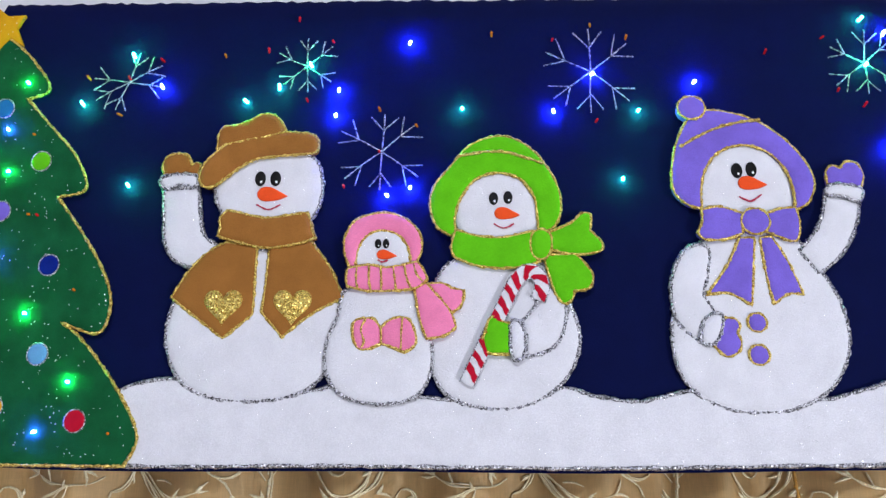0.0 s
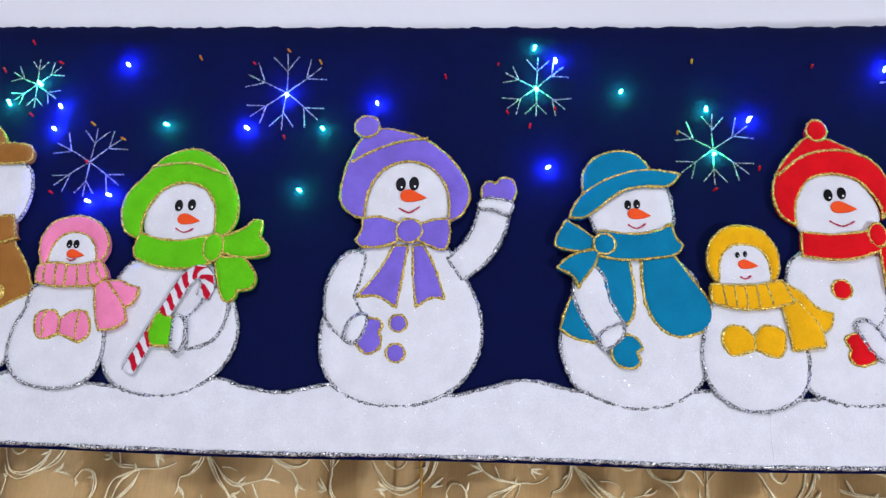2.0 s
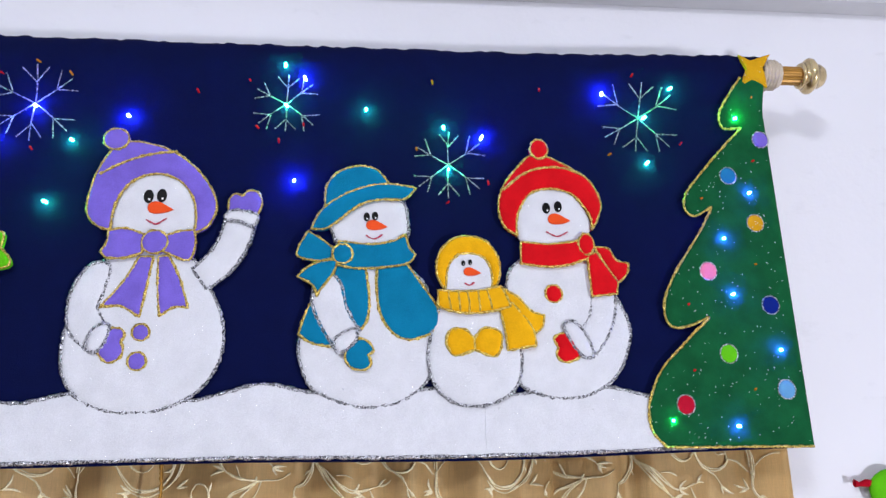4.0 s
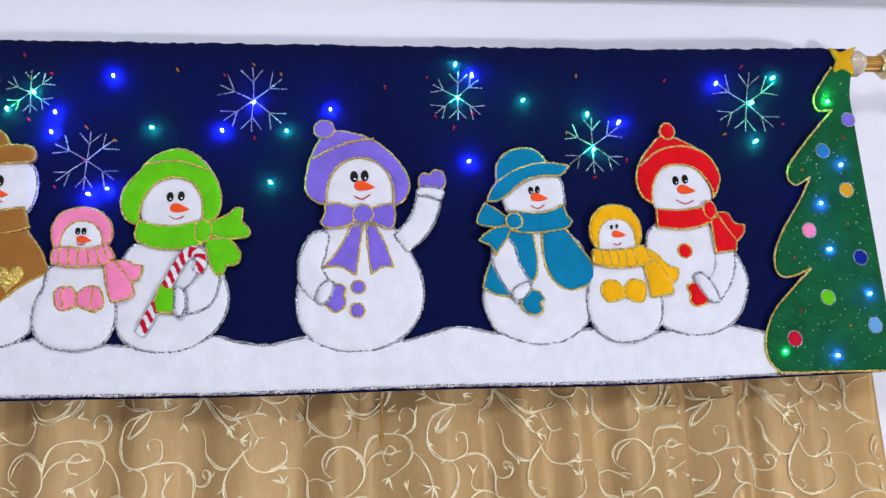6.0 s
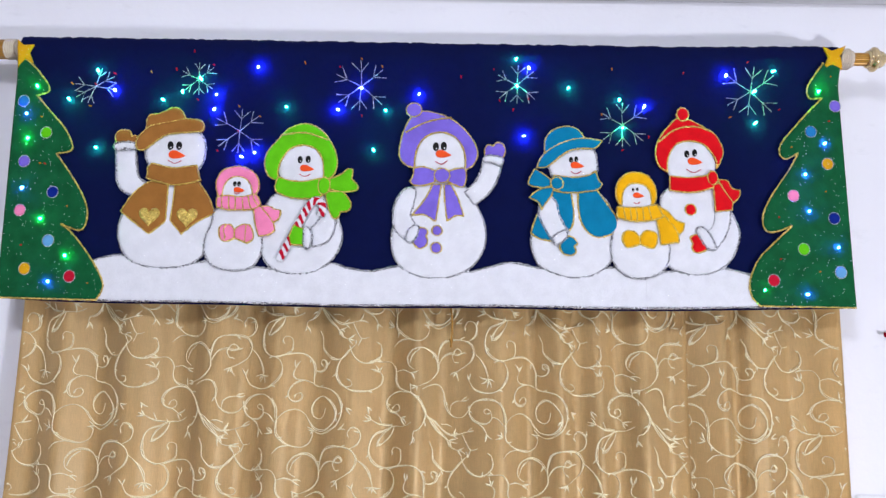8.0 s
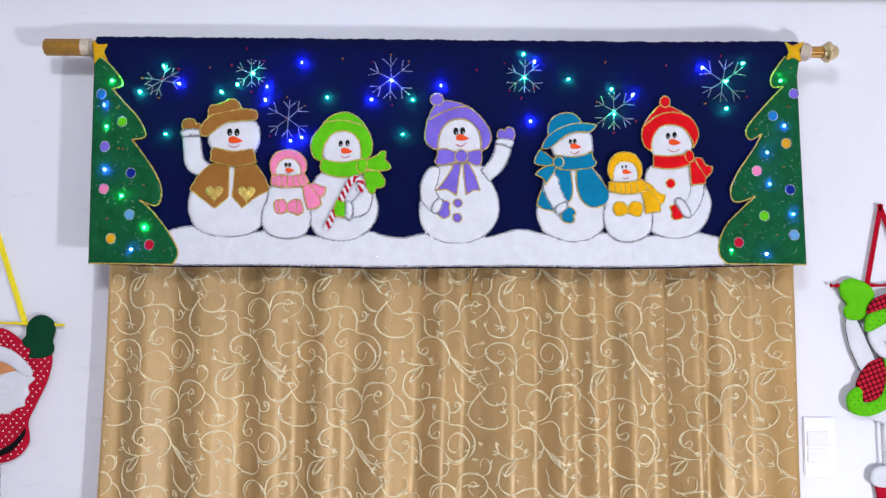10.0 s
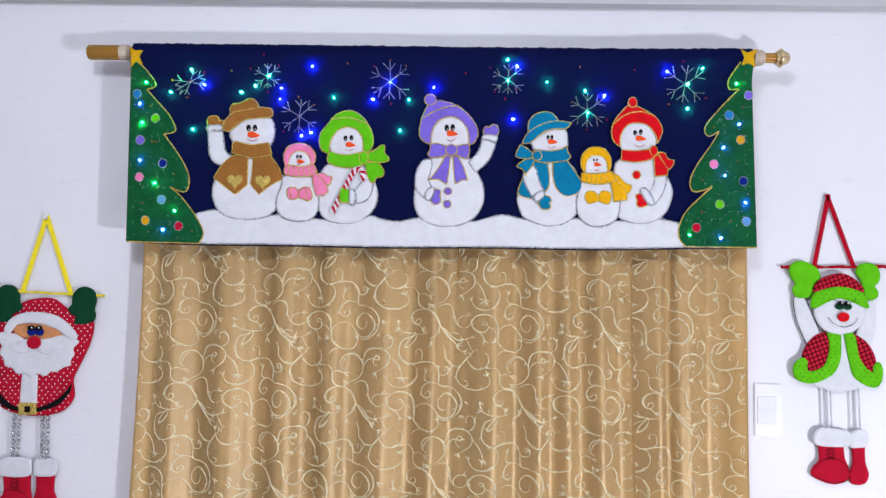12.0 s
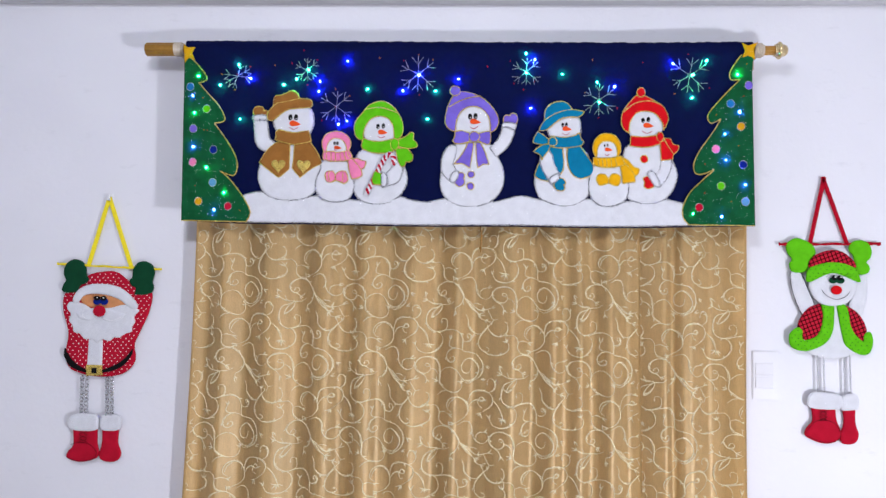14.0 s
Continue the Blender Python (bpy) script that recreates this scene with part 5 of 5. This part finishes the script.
class Doll:
    def __init__(self, x, z, mats):
        self.x, self.z, self.mats, self.bm = x, z, mats, bmesh.new()

    def line_of(self, pts, step=0.003):
        return smooth_line([(self.x + a / 100, self.z + b / 100) for a, b in pts], step=step)

    def y(self, layer):
        return WALL_Y - 0.008 - 0.0022 * layer

    def felt(self, pts, mat, layer, puff=0.003, trim=None):
        ring = self.line_of(pts)
        slab(self.bm, ring, WALL_Y - 0.004 if layer < 2 else self.y(layer) + 0.006, self.y(layer) - 0.001, self.mats.index(mat), puff, 0.008)
        if trim is not None:
            bead(self.bm, ring, self.y(layer) + 0.001, 0.0008, self.mats.index(trim))
        return ring

    def spot(self, x, z, r, rz, mat, layer):
        slab(self.bm, self.line_of(oval(x, z, r, rz, 8), 0.002), self.y(layer) + 0.002, self.y(layer) - 0.0012, self.mats.index(mat), 0.0005, 0.0006)

    def dots(self, ring, gap, r, mat, layer, keep_out=()):
        xs, zs = [p.x for p in ring], [p.y for p in ring]
        row, z, rng2 = 0, min(zs) + gap * 0.4, random.Random(5)
        while z < max(zs):
            x = min(xs) + (gap / 2 if row % 2 else 0)
            while x < max(xs):
                p = Vector((x + rng2.uniform(-0.1, 0.1) * gap, z + rng2.uniform(-0.1, 0.1) * gap))
                if all(inside(p + d, ring) for d in (Vector((2 * r, 0)), Vector((-2 * r, 0)), Vector((0, 2 * r)), Vector((0, -2 * r)))):
                    v = [self.bm.verts.new((p.x + r * math.cos(math.pi * k / 3), self.y(layer) - 0.0013, p.y + r * math.sin(math.pi * k / 3))) for k in range(6)]
                    v.append(self.bm.verts.new((p.x, self.y(layer) - 0.0019, p.y)))
                    for k in range(6):
                        self.bm.faces.new((v[k], v[(k + 1) % 6], v[6])).material_index = self.mats.index(mat)
                x += gap
            z += gap * 0.62
            row += 1

    def strap(self, a, b, width, mat):
        ax, az, bx, bz = self.x + a[0] / 100, self.z + a[1] / 100, self.x + b[0] / 100, self.z + b[1] / 100
        d = Vector((bx - ax, bz - az)).normalized()
        s = Vector((-d.y, d.x)) * width / 2
        slab(self.bm, [Vector((ax, az)) + s, Vector((bx, bz)) + s, Vector((bx, bz)) - s, Vector((ax, az)) - s], self.y(0) + 0.0012, self.y(0), self.mats.index(mat), 0.0003, 0.0004)

    def stick(self, a, b, r, mat):
        bead(self.bm, smooth_line([(self.x + a[0] / 100, self.z + a[1] / 100), (self.x + b[0] / 100, self.z + b[1] / 100)], False, 0.01), self.y(0) - 0.002, r, self.mats.index(mat), False, random.Random(2), 6)

    def stitch(self, pts, mat, layer, r=0.0005):
        bead(self.bm, smooth_line([(self.x + a / 100, self.z + b / 100) for a, b in pts], False, 0.002), self.y(layer) - 0.001, r, self.mats.index(mat), False)

    def chain(self, a, b, k0=1.0):
        chain(self.bm, self.x + a[0] / 100, self.z + a[1] / 100, self.x + b[0] / 100, self.z + b[1] / 100, self.y(1), self.mats.index(steel), k0)

    def done(self, label):
        return tagged(part("hanging_doll", self.bm, self.mats), label, "doll", "wall dolls")


white_dot = white_paint
d = Doll(-0.9, 1.232, [felt_crimson, white_felt, felt_dark_green, felt_skin, felt_black, gold_glitter, yellow_ribbon, steel, white_dot, felt_navy, felt_red])
d.strap((0.9, 44.6), (-3.7, 27.0), 0.011, yellow_ribbon)
d.strap((0.9, 44.6), (7.5, 26.8), 0.011, yellow_ribbon)
d.stick((-11.6, 27.5), (15.3, 26.6), 0.0028, yellow_ribbon)
suit = d.felt([(-9.2, 20.1), (-9.5, 15.9), (-7.9, 10.3), (-8.3, 4.7), (-6.5, 1.2), (0, -0.4), (6.4, 0.5), (9.4, 3.7), (9.1, 7.8), (10.2, 10.7), (12.5, 16.3), (12.8, 21.2), (9, 24), (7.6, 23.2), (4, 25.6), (1.1, 25.9), (-3.2, 24.9), (-5.2, 22.3)], felt_crimson, 1)
d.dots(suit, 0.0135, 0.0015, white_dot, 1)
d.felt([(-9.9, 21.4), (-9.5, 22.6), (-9.0, 23.4), (-9.7, 25.2), (-9.2, 27.4), (-7.4, 28.7), (-5.2, 28.3), (-4.0, 26.6), (-3.9, 24.9), (-3.1, 23.9), (-3.8, 22.8), (-5.2, 22.2), (-5.9, 20.5), (-5.9, 20.5), (-8.4, 20.3), (-9.8, 20.7)], felt_dark_green, 3)
d.felt([(8.7, 20.2), (8.7, 20.2), (9.0, 21.8), (7.9, 22.4), (7.3, 23.6), (8.0, 24.6), (8.1, 26.5), (9.2, 28.1), (11, 28.6), (12.9, 27.7), (13.6, 25.8), (13.2, 23.6), (13.5, 22.4), (13.2, 21), (11.3, 20.2)], felt_dark_green, 3)
d.felt([(-2.5, 9), (-2.5, 9), (1.3, 8.7), (1.3, 8.7), (1.5, 1.4), (1.5, 1.4), (-2.6, 0.9), (-2.6, 0.9)], white_felt, 2)
d.felt([(-8.4, 6.4), (-8.4, 6.4), (-5.8, 3.1), (-2.2, 1.3), (1.6, 1.4), (6.3, 3.6), (9, 6.7), (9, 6.7), (8.9, 5.3), (8.9, 5.3), (6.3, 2.2), (1.7, 0.6), (-2.2, 0.5), (-6.5, 1.9), (-8.5, 4.7), (-8.5, 4.7)], felt_black, 3, 0.001)
d.felt([(-2.5, 2.5), (-2.5, 2.5), (1.4, 2.5), (1.4, 2.5), (1.7, 0.0), (1.7, 0.0), (-2.3, -0.2), (-2.3, -0.2)], gold_glitter, 4, 0.001)
d.felt([(-0.9, 1.8), (-0.9, 1.8), (0.3, 1.8), (0.3, 1.8), (0.3, 0.5), (0.3, 0.5), (-0.9, 0.5), (-0.9, 0.5)], felt_black, 5, 0.0005)
d.felt([(-4.8, 19.2), (-1.6, 20.2), (2.8, 19.9), (6.4, 18), (5.3, 16.9), (1.4, 16.4), (-3.6, 17.2)], felt_skin, 3)
d.felt([(-7.6, 18), (-4.3, 17.7), (-1.4, 16.3), (2.9, 16.8), (6.4, 17.6), (10.1, 16.4), (9.0, 14.8), (9.3, 13.4), (8.6, 12.2), (8.4, 10.9), (6.9, 10.4), (5.4, 9.4), (4.2, 9.5), (3.0, 8.5),
        (1.2, 8.9), (0, 8.0), (-1.6, 8.9), (-3.4, 8.9), (-4.6, 10.1), (-6.2, 10.6), (-6.6, 12.1), (-7.6, 13.4), (-7.2, 15.0), (-8.2, 16.4)], white_felt, 4)
d.stitch([(-3.6, 16.6), (-3.8, 14.6), (-1.8, 13.8), (0.4, 14.6)], white_dot, 5)
d.stitch([(1.2, 14.2), (3.6, 13.6), (5.8, 14.6)], white_dot, 5)
d.felt([(-6.8, 18.7), (-5.2, 21.3), (-1.7, 22.6), (3.4, 22.4), (7, 20.7), (9.8, 17.6), (8.6, 16.5), (4.9, 19), (0.6, 20.1), (-3.7, 19.8), (-5.7, 17.6)], white_felt, 5)
d.felt([(0.2, 16.2), (-1.6, 16.6), (-3.9, 15.6), (-5.6, 15.4), (-4.6, 13.9), (-2.4, 13.4), (-0.4, 13.9), (0.5, 14.6), (1.6, 13.7), (3.8, 13.2), (6.0, 14.2), (6.9, 15.4), (5.0, 15.7), (2.4, 16.7)], white_felt, 5, 0.002)
d.spot(0.5, 15.9, 1.55, 1.4, felt_crimson, 7)
d.spot(-0.3, 18.3, 0.95, 0.85, felt_navy, 6)
d.spot(1.5, 18.3, 0.95, 0.85, felt_navy, 6)
d.spot(-0.3, 19.1, 0.8, 0.6, felt_black, 7)
d.spot(1.4, 19.1, 0.8, 0.6, felt_black, 7)
d.spot(-0.1, 19.2, 0.16, 0.16, white_dot, 8)
d.spot(1.5, 19.2, 0.16, 0.16, white_dot, 8)
for xa, xb in ((-3.6, -3.4), (-2.4, -2.2), (2.8, 3.2), (4.0, 4.4)):
    d.chain((xa, -0.4), (xb, -10.2), 1.5)
d.felt([(2, -13), (2, -13), (6.2, -13), (6.2, -13), (6.1, -16.5), (7, -19.2), (5.8, -21), (3, -21.1), (1.5, -19.8), (2.1, -16.6)], felt_crimson, 1)
d.felt([(-5.4, -13), (-5.4, -13), (0.8, -13), (0.8, -13), (1, -16.6), (1.5, -19.4), (0.1, -20.8), (-3.4, -21.4), (-6.5, -20.5), (-6.3, -18.9), (-5, -17.2)], felt_crimson, 2)
d.stitch([(-5.6, -17.2), (-3.4, -16.6), (-0.6, -17.0), (1.2, -19.0), (0.1, -20.6), (-3.4, -21.1), (-6.2, -20.4)], felt_black, 3)
for k in range(3):
    d.stitch([(-3.4, -13.9 - 0.9 * k), (-1.4, -14.6 - 0.9 * k)], felt_black, 3)
    d.stitch([(-1.4, -13.9 - 0.9 * k), (-3.4, -14.6 - 0.9 * k)], felt_black, 3)
d.felt([(1.8, -10.1), (3.9, -9.6), (6.5, -10), (6.6, -13), (4.1, -13.6), (1.7, -13.1)], white_felt, 3)
d.felt([(-6, -10.6), (-3.9, -9.5), (0.4, -9.7), (1.2, -11.5), (0.8, -13.4), (-3, -13.8), (-6.3, -13.1)], white_felt, 4)
d.done("felt bearded doll in red dotted suit hanging by yellow ribbon")

d = Doll(0.880, 1.329, [felt_green, white_felt, felt_plaid, felt_black, red_ribbon, steel, felt_red, felt_dark_green, white_dot, felt_crimson])
d.strap((-0.5, 42.6), (-4.0, 26.4), 0.010, red_ribbon)
d.strap((-0.9, 42.6), (4.7, 26.4), 0.010, red_ribbon)
d.stick((-11.4, 26.1), (12.4, 26.6), 0.0034, red_ribbon)
d.felt([(-8.6, 19.5), (-6.6, 19.8), (-4.6, 15.5), (-3.0, 10.8), (-5.0, 8.0), (-7.3, 12), (-8.5, 16.1)], white_felt, 1, 0.003, felt_black)
d.felt([(6.9, 18.4), (8.9, 19.1), (9.2, 14.4), (7.7, 9.3), (5.0, 9.2), (5.5, 14.3)], white_felt, 1)
d.felt([(-8.6, 19.8), (-9.0, 21.4), (-8.4, 22.6), (-9.5, 24.2), (-9.6, 26.2), (-7.6, 27.6), (-4.9, 26.9), (-3.3, 25.6), (-2.9, 23.9), (-4.1, 22.4), (-4.6, 20.6), (-5.2, 19.6), (-7.3, 19.3)], felt_green, 3)
d.felt([(5.9, 23.6), (4.9, 25.2), (5.6, 26.8), (7.4, 27.4), (9.3, 26.8), (10.2, 25.0), (9.9, 23.2), (9.0, 22.2), (9.7, 21.0), (9.4, 19.7), (7.8, 19.1), (6.4, 20.0), (6.3, 21.8)], felt_green, 3)
d.felt([(-7.1, 3.2), (-4.6, 8.7), (1.4, 11.8), (6.8, 8.2), (8, 2.2), (4.7, -0.3), (0, -1), (-4.7, 0.3)], white_felt, 2)
d.felt([(-1.9, 12.1), (-1.9, 12.1), (-0.9, 8.8), (-2, 4.7), (-4, 3.3), (-7.3, 3.5), (-7.3, 3.5), (-7, 7.3), (-4.9, 10.7)], felt_plaid, 3)
d.felt([(3.2, 12.2), (3.2, 12.2), (3.4, 8.8), (5.4, 4.1), (8.1, 2.4), (8.1, 2.4), (8.8, 6.2), (6.8, 10)], felt_plaid, 3)
ring = d.felt([(-1.8, 11.8), (-1.8, 11.8), (1.2, 11.5), (1.2, 11.5), (0.9, 6.1), (-0.9, 2.7), (-5.3, 0.7), (-8.7, 1.6), (-9.2, 4.5), (-7.3, 6.3), (-6.2, 5.5), (-6.2, 5.5), (-6.1, 3.4), (-3.8, 3.8), (-2.2, 5.4), (-1.4, 8.8)], felt_green, 5)
d.dots(ring, 0.0135, 0.0012, felt_dark_green, 5)
ring = d.felt([(1.8, 11.8), (1.8, 11.8), (4.0, 11.6), (5.0, 6.8), (6.4, 4.4), (8.0, 3.2), (8.0, 3.2), (8.1, 4.9), (9.4, 5.6), (10.1, 3.6), (9.4, 0.8), (7.4, 0.1), (4, 2.1), (2.9, 5.4)], felt_green, 5)
d.dots(ring, 0.0135, 0.0012, felt_dark_green, 5)
d.felt([(-4.6, 16.2), (-3.2, 19.6), (1.5, 21.1), (5.5, 19.8), (6.4, 16.4), (4.8, 12.9), (1.4, 11.5), (-2.6, 12.5)], white_felt, 5)
d.felt([(-4.6, 20.6), (-3.2, 23.5), (0.9, 24.9), (4.2, 23.8), (6.2, 20.8), (0.8, 20.0)], felt_plaid, 6)
ring = d.felt([(-5.4, 18.2), (-4.3, 20.7), (0.8, 22), (5.5, 20.9), (7, 18.4), (6.6, 17.3), (0.8, 19.3), (-4.6, 17.1)], felt_green, 7)
d.dots(ring, 0.0135, 0.0012, felt_dark_green, 7)
d.spot(1.4, 15.3, 1.25, 1.05, felt_red, 8)
d.spot(0.7, 17.6, 0.95, 0.75, felt_dark_green, 7)
d.spot(2.4, 17.6, 0.95, 0.75, felt_dark_green, 7)
d.spot(0.9, 18.2, 0.65, 0.6, felt_black, 8)
d.spot(2.2, 18.2, 0.65, 0.6, felt_black, 8)
d.spot(1.1, 18.4, 0.18, 0.18, white_dot, 9)
d.spot(2.4, 18.4, 0.18, 0.18, white_dot, 9)
d.stitch([(-1.8, 15.2), (-0.8, 14.0), (1.4, 13.1), (3.6, 13.8), (4.6, 15.1)], felt_black, 6)
for s in (-1, 1):
    for k in range(2):
        d.stitch([(1.6 + s * 1.2, 18.4), (1.6 + s * (2.0 + 0.5 * k), 18.9 + 0.3 * k), (1.6 + s * (2.6 + 0.8 * k), 18.3 + 0.5 * k)], felt_black, 8, 0.0003)
for xa, xb in ((-2.6, -2.5), (-1.2, -1.0), (3.6, 3.7), (4.9, 5.1)):
    d.chain((xa, 0.0), (xb, -9.6), 0.8)
d.felt([(3.3, -12.4), (3.3, -12.4), (6.2, -12.4), (6.2, -12.4), (6.2, -16), (6.9, -18.7), (5.9, -20.7), (3.2, -20.8), (2.7, -18.8), (3.5, -16.1)], felt_crimson, 1)
d.felt([(-4.1, -12.2), (-4.1, -12.2), (1.5, -12.2), (1.5, -12.2), (1.7, -15.2), (2.7, -18.1), (1.9, -20.2), (-1.4, -20.9), (-5.3, -19.4), (-5.3, -17.6), (-3.8, -15.6)], felt_crimson, 2)
d.stitch([(-5.0, -17.6), (-3.0, -15.6), (0.6, -15.8), (2.4, -18.1), (1.7, -20.0), (-1.4, -20.6), (-5.1, -19.2)], felt_black, 3)
for k in range(3):
    d.stitch([(-2.4, -13.1 - 0.8 * k), (-0.6, -13.8 - 0.8 * k)], felt_black, 3)
    d.stitch([(-0.6, -13.1 - 0.8 * k), (-2.4, -13.8 - 0.8 * k)], felt_black, 3)
d.felt([(2.9, -10.1), (4.6, -9.1), (6.6, -9.6), (6.6, -12.4), (4.6, -13), (2.7, -12.8)], white_felt, 3)
d.felt([(-5, -10.3), (-3.4, -8.9), (0.6, -9.1), (2.8, -9.8), (2.5, -12.5), (-1.4, -12.9), (-4.7, -12.4)], white_felt, 4)
d.done("felt snowman doll in plaid jacket hanging by red ribbon")


# ---- light switch ----
switch = tagged(new("light_switch"), "white plastic double light switch plate on the wall", "light switch")
bm = bmesh.new()
box(bm, 0.705, 0.766, WALL_Y - 0.0042, WALL_Y, 1.217, 1.333)
bmesh.ops.bevel(bm, geom=bm.edges[:], offset=0.0018, segments=2, affect="EDGES")
part("plate", bm, plastic_white, switch)
for za, zb in ((1.245, 1.273), (1.277, 1.305)):
    bm = bmesh.new()
    v = box(bm, 0.7115, 0.7535, WALL_Y - 0.0066, WALL_Y - 0.0038, za, zb)
    for q in v:
        if q.co.z > (za + zb) / 2 and q.co.y < WALL_Y - 0.006:
            q.co.y += 0.0012
    bmesh.ops.bevel(bm, geom=bm.edges[:], offset=0.0008, segments=1, affect="EDGES")
    part("rocker", bm, plastic_white, switch)

# ---- hook that carries the ribbon ----
bm = bmesh.new()
box(bm, -0.897, -0.885, WALL_Y - 0.004, WALL_Y, 1.668, 1.688)
box(bm, -0.894, -0.888, WALL_Y - 0.013, WALL_Y - 0.003, 1.670, 1.675)
box(bm, -0.894, -0.888, WALL_Y - 0.015, WALL_Y - 0.011, 1.670, 1.682)
tagged(part("wall_hook", bm, plastic_white), "small white plastic hook on the wall", "hook")
